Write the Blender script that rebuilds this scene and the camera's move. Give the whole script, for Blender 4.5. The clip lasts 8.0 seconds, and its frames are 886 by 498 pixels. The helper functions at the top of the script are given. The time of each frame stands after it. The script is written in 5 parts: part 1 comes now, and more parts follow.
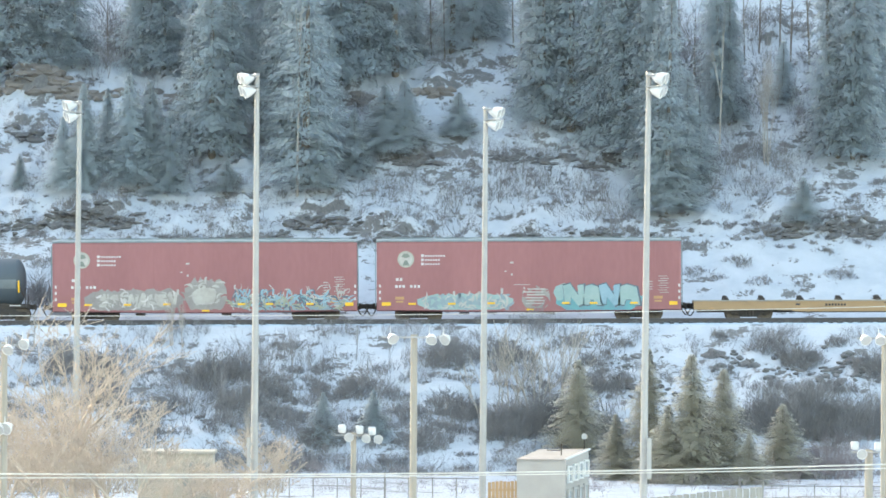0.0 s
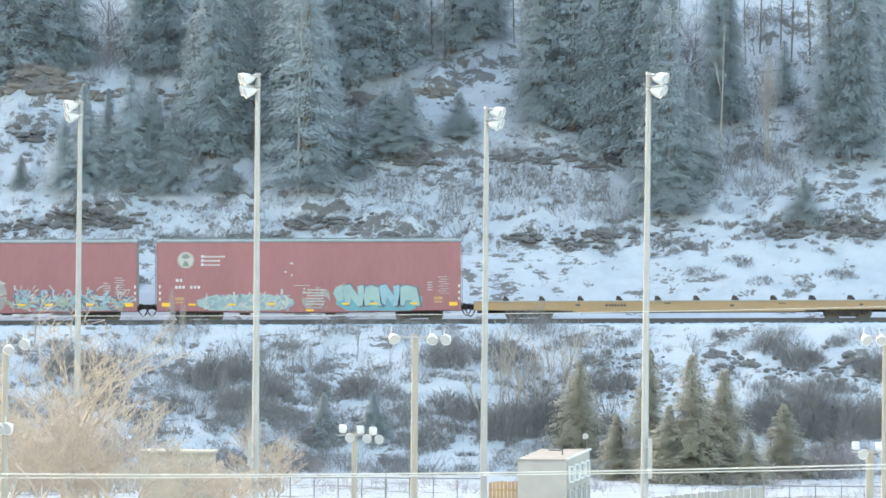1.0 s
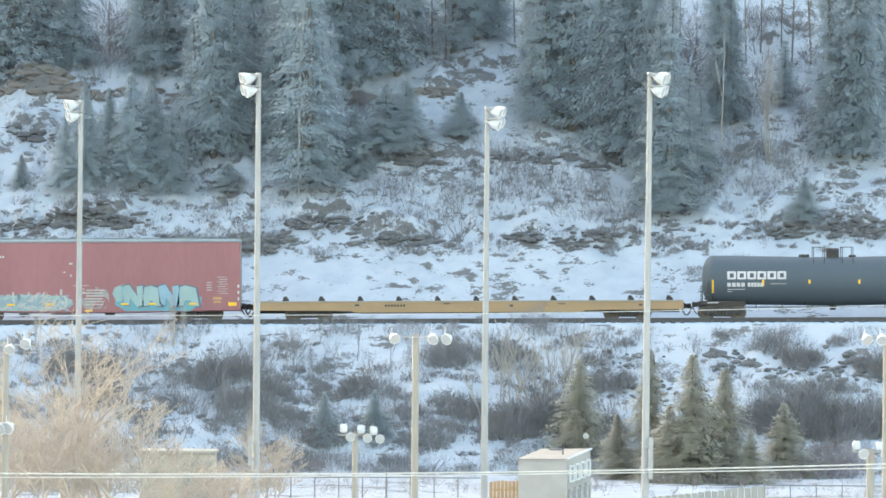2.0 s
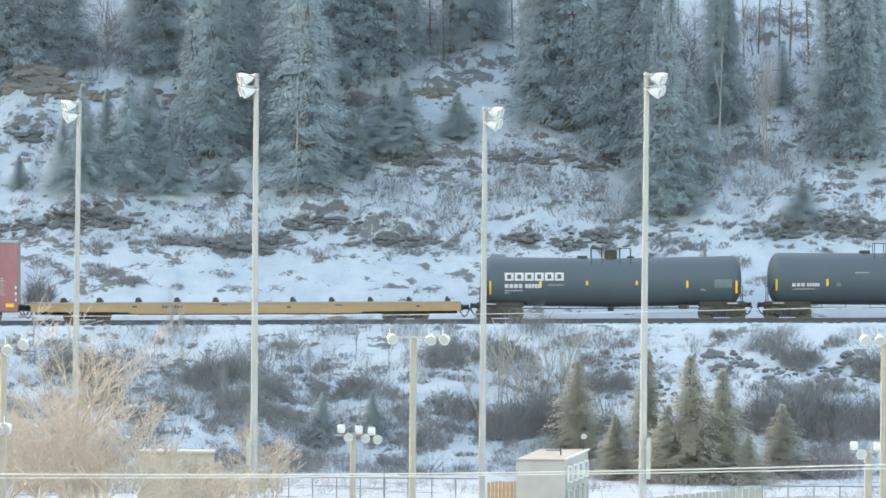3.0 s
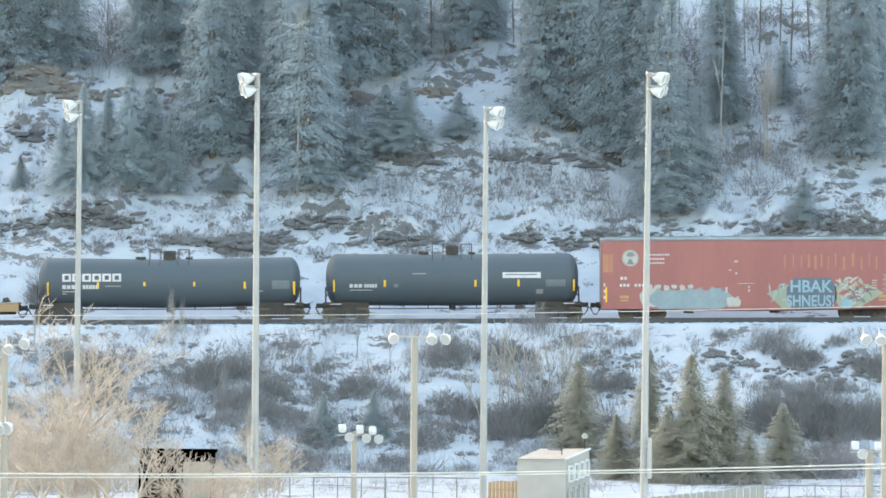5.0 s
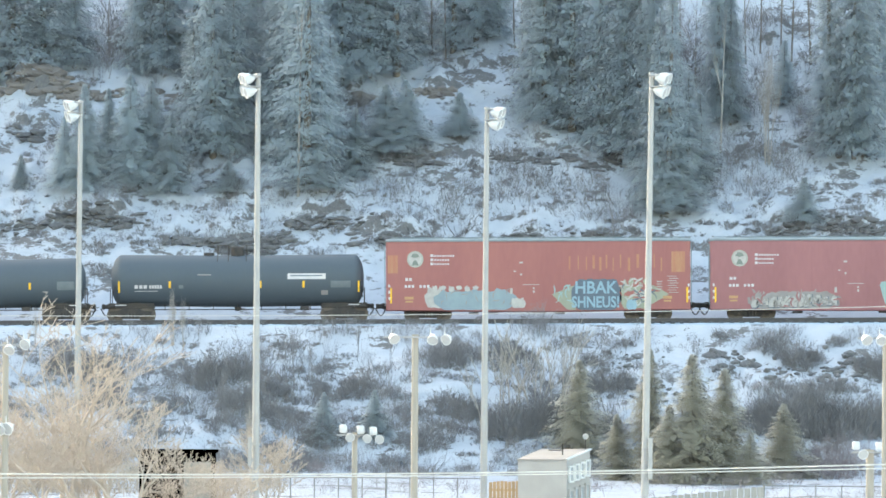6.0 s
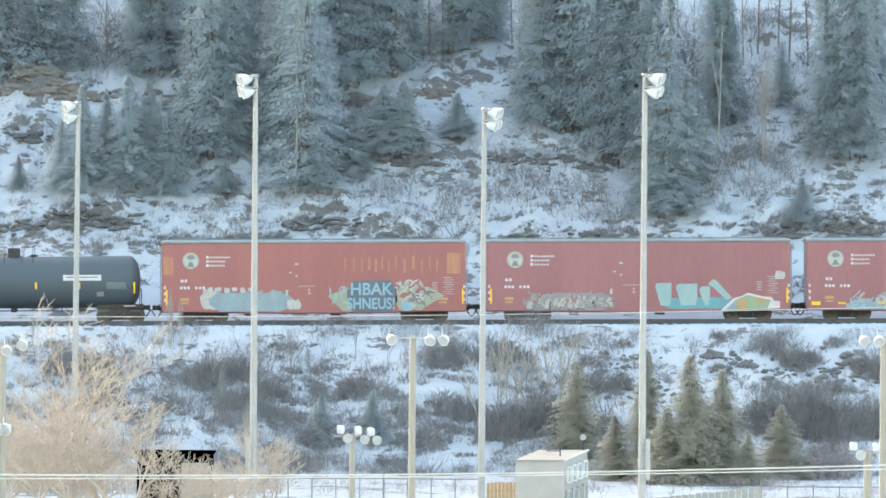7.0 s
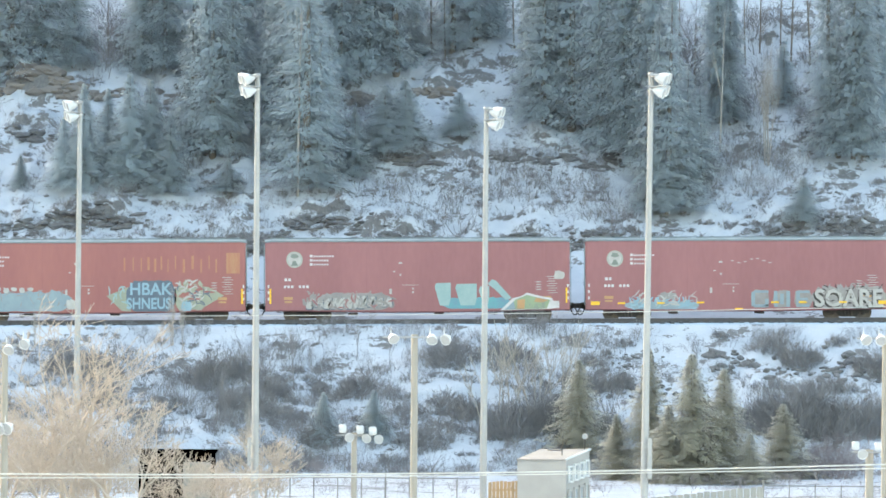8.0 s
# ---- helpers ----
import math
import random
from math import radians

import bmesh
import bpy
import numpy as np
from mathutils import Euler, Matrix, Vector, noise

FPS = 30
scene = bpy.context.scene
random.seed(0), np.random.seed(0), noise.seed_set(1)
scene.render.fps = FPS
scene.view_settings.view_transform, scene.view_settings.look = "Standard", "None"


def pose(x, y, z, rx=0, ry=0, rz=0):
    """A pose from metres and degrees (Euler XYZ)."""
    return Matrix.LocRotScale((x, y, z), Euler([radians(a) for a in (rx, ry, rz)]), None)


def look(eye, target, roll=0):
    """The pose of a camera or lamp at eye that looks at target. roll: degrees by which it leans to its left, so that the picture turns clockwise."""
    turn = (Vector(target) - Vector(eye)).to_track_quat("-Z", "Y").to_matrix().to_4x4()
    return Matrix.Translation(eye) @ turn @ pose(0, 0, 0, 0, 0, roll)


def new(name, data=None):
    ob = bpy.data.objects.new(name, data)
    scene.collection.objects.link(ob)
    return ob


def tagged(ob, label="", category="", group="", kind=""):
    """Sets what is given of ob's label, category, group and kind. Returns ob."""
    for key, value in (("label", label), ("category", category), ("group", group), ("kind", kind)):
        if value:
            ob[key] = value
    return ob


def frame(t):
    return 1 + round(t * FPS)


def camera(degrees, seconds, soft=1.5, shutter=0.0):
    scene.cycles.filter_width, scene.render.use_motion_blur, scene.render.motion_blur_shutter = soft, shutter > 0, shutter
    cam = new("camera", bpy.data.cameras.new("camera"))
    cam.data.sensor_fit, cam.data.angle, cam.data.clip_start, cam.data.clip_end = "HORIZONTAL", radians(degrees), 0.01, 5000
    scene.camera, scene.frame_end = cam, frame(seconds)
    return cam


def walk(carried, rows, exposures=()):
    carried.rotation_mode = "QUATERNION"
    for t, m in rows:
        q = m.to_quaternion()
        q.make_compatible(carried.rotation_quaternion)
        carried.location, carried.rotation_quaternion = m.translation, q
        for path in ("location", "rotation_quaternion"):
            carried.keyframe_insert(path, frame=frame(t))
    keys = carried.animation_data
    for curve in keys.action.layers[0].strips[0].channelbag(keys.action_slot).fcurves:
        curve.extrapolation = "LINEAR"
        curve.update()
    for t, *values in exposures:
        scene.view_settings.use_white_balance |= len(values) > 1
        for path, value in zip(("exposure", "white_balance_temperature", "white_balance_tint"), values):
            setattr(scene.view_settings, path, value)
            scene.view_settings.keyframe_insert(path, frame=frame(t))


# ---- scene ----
# camera: long lens from a rise across the valley, hand-held with slight drift
EYE = (0, -420.0, 4.05)
cam = camera(6.752, 8.0, soft=1.65)


def aim(dx, dy):
    k = 420.0 / 13291.0
    return look(EYE, (-dx * k, 0, 4.05 + dy * k), 0.4)


DRIFT = [(0, 0, 0), (.5, 1.5, -1.5), (1, 1.6, 0), (1.5, 4.6, -1.5), (2.2, 1.5, -.4), (3, -1.2, .2), (3.5, 0, -1),
         (4, -.8, -2), (4.5, 0, -1.2), (5.2, 1, -.6), (6, 2, 0), (6.5, 0, 1), (7, -2.3, 1.4), (7.5, -1.7, 2.6), (8, 1, 0)]
walk(cam, [(t, aim(dx, dy)) for t, dx, dy in DRIFT], [(t, 2.62 + e, 7500, 8) for t, e in ((0, .07), (1.5, .04), (3, -.06), (3.5, -.08), (4.5, -.04), (6, .06), (7, .05), (8, .08))])

# light: low winter sun over an unseen ridge; the hillside and train lie in its shade, the field in front in sun
world = bpy.data.worlds.new("winter_sky")
scene.world = world
world.use_nodes = True
sky = world.node_tree.nodes.new("ShaderNodeTexSky")
sky.sky_type = "NISHITA"
sky.sun_disc = False
SUN_EL, SUN_AZ = 18.5, -35
sky.sun_elevation, sky.sun_rotation = radians(SUN_EL), radians(SUN_AZ)
sky.air_density, sky.dust_density = 1.3, 3.0
background = world.node_tree.nodes["Background"]
world.node_tree.links.new(sky.outputs[0], background.inputs[0])
background.inputs[1].default_value = 0.15
sun_data = bpy.data.lights.new("sun", "SUN")
sun_data.energy, sun_data.angle, sun_data.color = .9, radians(1), (1, .94, .86)
sun = new("sun", sun_data)
sun_way = Vector((math.sin(radians(SUN_AZ)) * math.cos(radians(SUN_EL)), math.cos(radians(SUN_AZ)) * math.cos(radians(SUN_EL)), math.sin(radians(SUN_EL))))
sun.matrix_world = look(sun_way * 300, (0, 0, 0))


# ---------- materials ----------
def material(name, base, second=None, rough=.8, metal=0.0, scale=2.0, bump=.0, fine=30.0, spread=.5, sheen=0.0, stretch=(1, 1, 1), per_thing=0.0):
    """Two-scale noise between two colours, with fine relief."""
    m = bpy.data.materials.new(name)
    m.use_nodes = True
    nt = m.node_tree
    n, link = nt.nodes, nt.links.new
    b = n["Principled BSDF"]
    b.inputs["Roughness"].default_value, b.inputs["Metallic"].default_value = rough, metal
    if sheen:
        b.inputs["Sheen Weight"].default_value, b.inputs["Sheen Roughness"].default_value = sheen, .6
    second = second or tuple(c * .75 for c in base)
    co, mp = n.new("ShaderNodeTexCoord"), n.new("ShaderNodeMapping")
    mp.inputs["Scale"].default_value = stretch
    link(co.outputs["Object"], mp.inputs[0])
    big, small = n.new("ShaderNodeTexNoise"), n.new("ShaderNodeTexNoise")
    for node, s, d in ((big, scale, 4), (small, fine, 3)):
        node.inputs["Scale"].default_value, node.inputs["Detail"].default_value = s, d
        link(mp.outputs[0], node.inputs["Vector"])
    mix = n.new("ShaderNodeMath")
    mix.operation = "MULTIPLY_ADD"
    link(small.outputs[0], mix.inputs[0])
    mix.inputs[1].default_value = .5
    link(big.outputs[0], mix.inputs[2])
    ramp = n.new("ShaderNodeMapRange")
    ramp.inputs[1].default_value, ramp.inputs[2].default_value = .75 - spread / 2, .75 + spread / 2
    link(mix.outputs[0], ramp.inputs[0])
    col = n.new("ShaderNodeMix")
    col.data_type = "RGBA"
    col.inputs[6].default_value, col.inputs[7].default_value = (*base, 1), (*second, 1)
    link(ramp.outputs[0], col.inputs[0])
    last = col.outputs[2]
    if per_thing:
        info, hsv, mr = n.new("ShaderNodeObjectInfo"), n.new("ShaderNodeHueSaturation"), n.new("ShaderNodeMapRange")
        link(info.outputs["Random"], mr.inputs[0])
        mr.inputs[3].default_value, mr.inputs[4].default_value = 1 - per_thing, 1 + per_thing
        link(mr.outputs[0], hsv.inputs["Value"])
        link(last, hsv.inputs["Color"])
        last = hsv.outputs[0]
    link(last, b.inputs["Base Color"])
    if bump:
        bp = n.new("ShaderNodeBump")
        bp.inputs["Strength"].default_value, bp.inputs["Distance"].default_value = bump, .05
        link(mix.outputs[0], bp.inputs["Height"])
        link(bp.outputs[0], b.inputs["Normal"])
    return m


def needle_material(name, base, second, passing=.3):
    """Needles, haze lightened into colour and sheen, that let part of the light through."""
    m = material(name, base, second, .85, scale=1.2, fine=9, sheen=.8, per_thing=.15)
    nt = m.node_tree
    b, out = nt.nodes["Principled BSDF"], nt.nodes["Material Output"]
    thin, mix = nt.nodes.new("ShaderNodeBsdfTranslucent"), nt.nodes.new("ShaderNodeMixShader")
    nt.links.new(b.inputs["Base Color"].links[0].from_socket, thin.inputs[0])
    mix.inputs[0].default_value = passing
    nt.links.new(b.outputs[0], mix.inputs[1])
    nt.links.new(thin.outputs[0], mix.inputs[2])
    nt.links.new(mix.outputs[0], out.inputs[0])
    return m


def ground_material():
    """Snow that has slid off steep banks, where earth and rock show."""
    m = bpy.data.materials.new("snow_and_earth")
    m.use_nodes = True
    nt = m.node_tree
    n, link = nt.nodes, nt.links.new
    b = n["Principled BSDF"]
    b.inputs["Roughness"].default_value = .75
    b.inputs["Specular IOR Level"].default_value = .3
    co, geo, sep = n.new("ShaderNodeTexCoord"), n.new("ShaderNodeNewGeometry"), n.new("ShaderNodeSeparateXYZ")
    link(geo.outputs["Normal"], sep.inputs[0])

    def tex(scale, detail, rough=.55):
        t = n.new("ShaderNodeTexNoise")
        t.inputs["Scale"].default_value, t.inputs["Detail"].default_value, t.inputs["Roughness"].default_value = scale, detail, rough
        link(co.outputs["Object"], t.inputs["Vector"])
        return t.outputs[0]

    def math_node(op, a, c, third=None):
        q = n.new("ShaderNodeMath")
        q.operation = op
        for i, v in enumerate((a, c, third)):
            if v is None:
                continue
            if isinstance(v, (int, float)):
                q.inputs[i].default_value = v
            else:
                link(v, q.inputs[i])
        return q.outputs[0]

    def mix_col(f, a, c):
        q = n.new("ShaderNodeMix")
        q.data_type = "RGBA"
        link(f, q.inputs[0])
        for i, v in ((6, a), (7, c)):
            if isinstance(v, tuple):
                q.inputs[i].default_value = (*v, 1)
            else:
                link(v, q.inputs[i])
        return q.outputs[2]

    def rng(v, lo, hi):
        q = n.new("ShaderNodeMapRange")
        q.interpolation_type = "SMOOTHSTEP"
        q.inputs[1].default_value, q.inputs[2].default_value = lo, hi
        link(v, q.inputs[0])
        return q.outputs[0]

    ragged, grit = tex(1.1, 6, .65), tex(7, 4)
    steep = math_node("MULTIPLY_ADD", ragged, 1.1, sep.outputs[2])
    bare = math_node("SUBTRACT", 1.0, rng(steep, 1.04, 1.11))
    drift = math_node("MULTIPLY_ADD", tex(.16, 3), .5, -.25)
    flat = n.new("ShaderNodeMapping")
    flat.inputs["Scale"].default_value = (1.0, 1.25, 1.35)
    link(co.outputs["Object"], flat.inputs[0])
    torn = n.new("ShaderNodeTexNoise")
    torn.inputs["Scale"].default_value, torn.inputs["Detail"].default_value, torn.inputs["Roughness"].default_value = .75, 8, .7
    link(flat.outputs[0], torn.inputs["Vector"])
    peep = rng(math_node("ADD", math_node("MULTIPLY_ADD", grit, .2, torn.outputs[0]), drift), .68, .70)
    bare = math_node("MAXIMUM", bare, peep)
    # snow greyed below its own white, putting the low contrast of haze into colour
    snow = mix_col(rng(tex(.5, 4), .35, .7), (.435, .462, .505), (.36, .395, .445))
    earth = mix_col(rng(grit, .35, .65), (.125, .125, .13), (.17, .165, .163))
    link(mix_col(bare, snow, earth), b.inputs["Base Color"])
    bp = n.new("ShaderNodeBump")
    bp.inputs["Strength"].default_value, bp.inputs["Distance"].default_value = .5, .12
    link(math_node("MULTIPLY_ADD", grit, .4, ragged), bp.inputs["Height"])
    link(bp.outputs[0], b.inputs["Normal"])
    return m


M_GROUND = ground_material()
# red paled and dulled beyond its fading: haze put into the paint colour
M_RED = material("faded_hazed_red_paint", (.37, .152, .155), (.295, .118, .123), .6, scale=.42, fine=5, spread=.6, stretch=(1, 1, .3))
M_ORANGE = material("sunburnt_red_paint", (.395, .145, .125), (.32, .112, .108), .58, scale=.42, fine=5, spread=.6, stretch=(1, 1, .28))
M_PRIMER = material("yellowed_primer", (.46, .24, .13), (.42, .15, .10), .6, scale=1.5, fine=9, spread=.5, stretch=(3, 1, .4))
M_ROOF = material("galvanised_roof", (.24, .29, .31), (.16, .2, .22), .5, .3, scale=1.5)
M_BLACK = material("black_tank_paint", (.066, .084, .102), (.080, .098, .115), .68, scale=.5, fine=8, spread=.9, stretch=(1, 1, .3))
M_IRON = material("dirty_black_iron", (.05, .046, .045), (.085, .07, .062), .8, .2, scale=3)
M_STEEL = material("worn_wheel_steel", (.10, .085, .075), (.16, .13, .11), .55, .6, scale=4)
M_RAIL = material("rusty_rail", (.085, .085, .09), (.12, .105, .10), .7, .4, scale=3)
M_TIE = material("creosoted_wood", (.068, .074, .084), (.10, .104, .112), .9, scale=5, bump=.3)
# bluer than the ground snow: the blue of shade is put into the colour
M_TRACKSNOW = material("shade_blue_track_snow", (.365, .455, .53), (.30, .385, .455), .8, scale=.8, fine=9, spread=.6, bump=.4)
M_YELLOW = material("yellow_deck_paint", (.42, .27, .145), (.33, .21, .12), .65, scale=.9, fine=8, spread=.7, stretch=(.5, 1, 2))
M_REFLECT = material("yellow_reflector", (.95, .55, .04), (.85, .45, .04), .35, scale=4)
M_WHITE = material("white_lettering", (.66, .63, .62), (.52, .47, .47), .6, scale=3)
M_CREAM = material("cream_roundel", (.41, .40, .35), (.34, .335, .29), .6, scale=4)
M_GREENP = material("dark_green_paint", (.17, .20, .18), (.22, .24, .21), .6, scale=4)
M_TEAL = material("teal_spray", (.12, .36, .38), (.15, .27, .34), .6, scale=1.3, fine=6, spread=.5)
M_AQUA = material("pale_aqua_spray", (.33, .43, .42), (.25, .37, .37), .6, scale=1.6, fine=6)
M_SKYB = material("sky_blue_spray", (.29, .43, .50), (.22, .35, .43), .6, scale=1.6, fine=6)
M_DUSTB = material("dusty_blue_spray", (.28, .36, .39), (.23, .29, .33), .65, scale=1.2, fine=6)
M_GREY = material("grey_spray", (.33, .31, .295), (.26, .225, .22), .65, scale=1.0, fine=5, spread=.4)
M_PALE = material("chalk_spray", (.50, .48, .45), (.40, .36, .34), .65, scale=1.6, fine=6, spread=.4)
M_PANEL = material("dull_grey_panel", (.17, .19, .20), (.13, .15, .16), .6, scale=3)
M_NAVY = material("navy_spray", (.10, .13, .17), (.13, .155, .19), .6, scale=2)
M_OLIVE = material("straw_green_spray", (.35, .36, .27), (.28, .29, .23), .65, scale=1.2, fine=6)
M_AMBER = material("amber_spray", (.55, .30, .14), (.46, .26, .13), .6, scale=2)
M_LIME = material("soft_green_spray", (.31, .37, .23), (.26, .32, .21), .6, scale=2)
M_POLE = material("weathered_steel_pole", (.395, .39, .38), (.32, .315, .31), .5, .2, scale=1.2, fine=14)
M_WOOD = material("bleached_wood_pole", (.37, .335, .285), (.29, .26, .22), .85, scale=2, fine=22, stretch=(4, 4, .5), bump=.3)
M_LAMP = material("white_enamel", (.62, .62, .61), (.52, .52, .515), .4, scale=6)
M_GLASS = material("lamp_glass", (.46, .46, .45), (.38, .38, .38), .25, scale=6)
# bluish grey lift is haze put into the needle colour; olive adds warm sunlight
M_NEEDLE = needle_material("haze_tinted_spruce_needles", (.365, .435, .475), (.39, .455, .49), .5)
M_NEEDLE_SUN = needle_material("sun_and_haze_olive_needles", (.265, .245, .18), (.325, .29, .215))
M_BARK = material("grey_bark", (.15, .125, .105), (.22, .19, .165), .9, scale=4, bump=.4)
M_PALEBARK = material("pale_bark", (.45, .415, .38), (.34, .31, .285), .85, scale=4)
M_TWIG = material("grey_brown_twigs", (.19, .187, .20), (.245, .235, .24), .85, scale=2)
M_TAN = material("straw_twigs", (.51, .435, .365), (.40, .335, .28), .85, scale=2)
M_PURPLE = material("reddish_twigs", (.225, .20, .212), (.28, .24, .245), .85, scale=2)
M_ROCK = material("dark_rock", (.10, .10, .105), (.165, .162, .165), .9, scale=2.5, fine=15, bump=.6)
M_SIDING = material("pale_siding", (.40, .38, .355), (.34, .32, .30), .7, scale=1.2)
M_EARTH = material("sandy_earth_bank", (.215, .19, .175), (.165, .15, .142), .95, scale=1.1, bump=.5)
M_FELT = material("worn_roof_felt", (.33, .31, .29), (.27, .25, .235), .85, scale=1.2)
M_TRIM = material("white_trim", (.64, .64, .62), (.56, .56, .55), .6, scale=3)
M_PANE = material("dark_pane", (.30, .32, .33), (.38, .40, .4), .15, scale=3)
M_BEIGE = material("beige_siding", (.42, .375, .31), (.36, .32, .265), .75, scale=1.2)
M_BOARD = material("orange_board", (.50, .33, .18), (.40, .26, .14), .8, scale=3, stretch=(4, 4, .5))
M_GREYBOARD = material("grey_board", (.38, .36, .32), (.29, .27, .24), .85, scale=3, stretch=(4, 4, .5))
M_CABLE = material("pale_cable", (.62, .60, .55), (.5, .48, .45), .6, scale=3)
M_WIREFENCE = material("fence_steel", (.26, .25, .24), (.2, .19, .18), .6, .4, scale=3)


# ---------- building helpers ----------
def part(name, bm, mat, parent=None, label="", at=None):
    """Links a bmesh (or a finished mesh) as one object under a thing."""
    if isinstance(bm, bmesh.types.BMesh):
        me = bpy.data.meshes.new(name)
        bm.to_mesh(me)
        bm.free()
    else:
        me = bm
    if mat and not me.materials:
        me.materials.append(mat)
    ob = new(name, me)
    if parent:
        ob.parent = parent
    if at is not None:
        ob.matrix_basis = at
    return tagged(ob, label)


def add_box(bm, c, s, bevel=0.0, turn=None):
    m = Matrix.Translation(c) @ (turn or Matrix()) @ Matrix.Diagonal((*s, 1))
    made = bmesh.ops.create_cube(bm, size=1, matrix=m)["verts"]
    if bevel:
        edges = list({e for v in made for e in v.link_edges})
        bmesh.ops.bevel(bm, geom=edges, offset=bevel, segments=1, affect="EDGES", profile=.5)
    return bm


def box(c, s, bevel=0.0, turn=None):
    return add_box(bmesh.new(), c, s, bevel, turn)


def add_rod(bm, a, b, r0, r1=None, n=8):
    a, b = Vector(a), Vector(b)
    d = b - a
    m = Matrix.Translation((a + b) / 2) @ d.to_track_quat("Z", "Y").to_matrix().to_4x4()
    bmesh.ops.create_cone(bm, cap_ends=True, segments=n, radius1=r0, radius2=r0 if r1 is None else r1, depth=d.length, matrix=m)
    return bm


def rod(a, b, r0, r1=None, n=8):
    return add_rod(bmesh.new(), a, b, r0, r1, n)


def slab(points, y, thick=.006):
    """A thin plate with the outline points (x, z), facing -y at depth y."""
    bm = bmesh.new()
    front = [bm.verts.new((x, y - thick, z)) for x, z in points]
    back = [bm.verts.new((x, y, z)) for x, z in points]
    bm.faces.new(front)
    k = len(points)
    for i in range(k):
        bm.faces.new((front[i], back[i], back[(i + 1) % k], front[(i + 1) % k]))
    bmesh.ops.recalc_face_normals(bm, faces=bm.faces)
    return bm


def smooth(me):
    for p in me.polygons:
        p.use_smooth = True


def lattice(x, y, seed=0):
    h = np.sin(x * 127.1 + y * 311.7 + seed * 74.7) * 43758.5453
    return h - np.floor(h)


def value_noise(x, y, seed=0):
    xi, yi = np.floor(x), np.floor(y)
    xf, yf = x - xi, y - yi
    u, v = xf * xf * (3 - 2 * xf), yf * yf * (3 - 2 * yf)
    a, b = lattice(xi, yi, seed), lattice(xi + 1, yi, seed)
    c, d = lattice(xi, yi + 1, seed), lattice(xi + 1, yi + 1, seed)
    return a + (b - a) * u + (c - a) * v + (a - b - c + d) * u * v


def fbm(x, y, octaves=4, seed=0):
    total, amp = 0, .5
    for k in range(octaves):
        total = total + amp * (value_noise(x * 2 ** k, y * 2 ** k, seed + k) - .5)
        amp *= .5
    return total


# ---------- the valley side: field, railway bench, snowy hill ----------
GRADE = 0.0105
PROFILE_Y = [-600, -23, -21.2, -6.8, -6.2, -2, 2.2, 3.6, 6, 12, 13, 30, 34, 60, 110, 400]
# last three heights: unseen ridge above the slope, raised to block the sun
PROFILE_Z = [-8, -8, -7.9, -.6, -.17, -.2, -.25, -.05, .9, 4.4, 5, 16, 18.6, 40, 85, 190]
# banks where the slope breaks off: x, y, half length, height
BANKS = [(-24.64, 14.1, 1.05, 0.7), (-20.71, 14.0, 2.78, 1.0), (-15.28, 12.85, 0.98, 0.8), (-12.5, 12.4, 1.95, 1.1), (-7.0, 14.15, 2.12, 1.0), (-3.06, 12.55, 1.95, 0.9), (4.91, 12.5, 1.17, 0.7), (9.13, 12.05, 2.6, 0.5), (19.89, 12.85, 1.63, 0.9), (23.3, 12.65, 1.95, 0.8), (5.78, 19.6, 2.81, 0.9), (10.41, 19.5, 0.83, 0.6), (-1.66, 19.7, 1.49, 0.8), (-10.32, 21.95, 0.83, 0.6), (-10.11, 20.4, 0.66, 0.7), (-24.48, 22.45, 1.4, 0.9), (-23.98, 25.15, 2.68, 1.3), (-15.66, 26.75, 1.51, 1.0), (-4.96, 26.05, 1.07, 0.9), (-0.54, 25.9, 1.21, 0.9), (2.49, 28.15, 2.36, 1.0), (1.98, 25.45, 1.51, 0.8), (19.25, 30.0, 1.86, 1.0), (21.69, 27.85, 1.18, 0.8)]


def height(x, y):
    x, y = np.asarray(x, float), np.asarray(y, float)
    z = np.interp(y, PROFILE_Y, PROFILE_Z)
    t = np.clip((y + 20) / 10, 0, 1)
    z = z + GRADE * np.clip(x, -150, 150) * t * t * (3 - 2 * t)
    rough = np.clip((y - 3) / 6, 0, 1) * np.clip((120 - y) / 50, 0.2, 1) + np.clip((-7 - y) / 3, 0, 1) * np.clip((y + 24) / 4, .12, 1)
    z = z + rough * (1.1 * fbm(x / 5, y / 5, 4, 3) + (.22 + 1.5 * np.clip(fbm(x / 6, y / 6, 3, 17) * 2 + .12, 0, .7)) * fbm(x / .9, y / .9, 3, 9))
    shelf = np.clip((y - 11) / 3, 0, 1) * np.clip((40 - y) / 6, 0, 1) + .6 * np.clip((-8 - y) / 2, 0, 1) * np.clip((y + 20) / 3, 0, 1)
    z = z + shelf * np.clip(fbm(x / 8, y / 5, 3, 41) * 3 + .35, 0, 1) * 1.5 * np.abs(fbm(x / 2.6, y / .9, 3, 43))
    for bx, by, half, rise in BANKS:
        wave = by + 1.8 * fbm(x / 2.2, x * 0 + by, 3, 5) + .7 * fbm(x / .45, x * 0 + by, 2, 6)
        s = np.clip((y - wave) / .45, 0, 1)
        side = np.clip((half - np.abs(x - bx)) / 1.0 + .5 * fbm(x / .8, y / .8, 2, 4), 0, 1)
        z = z + rise * np.clip(.75 + 1.6 * fbm(x / 1.4, y / 1.4, 3, 8), .15, 1.4) * s * side * np.exp(-np.clip(y - wave, 0, 50) / 3.0)
    return z


def h1(x, y):
    return float(height(np.array([x]), np.array([y]))[0])


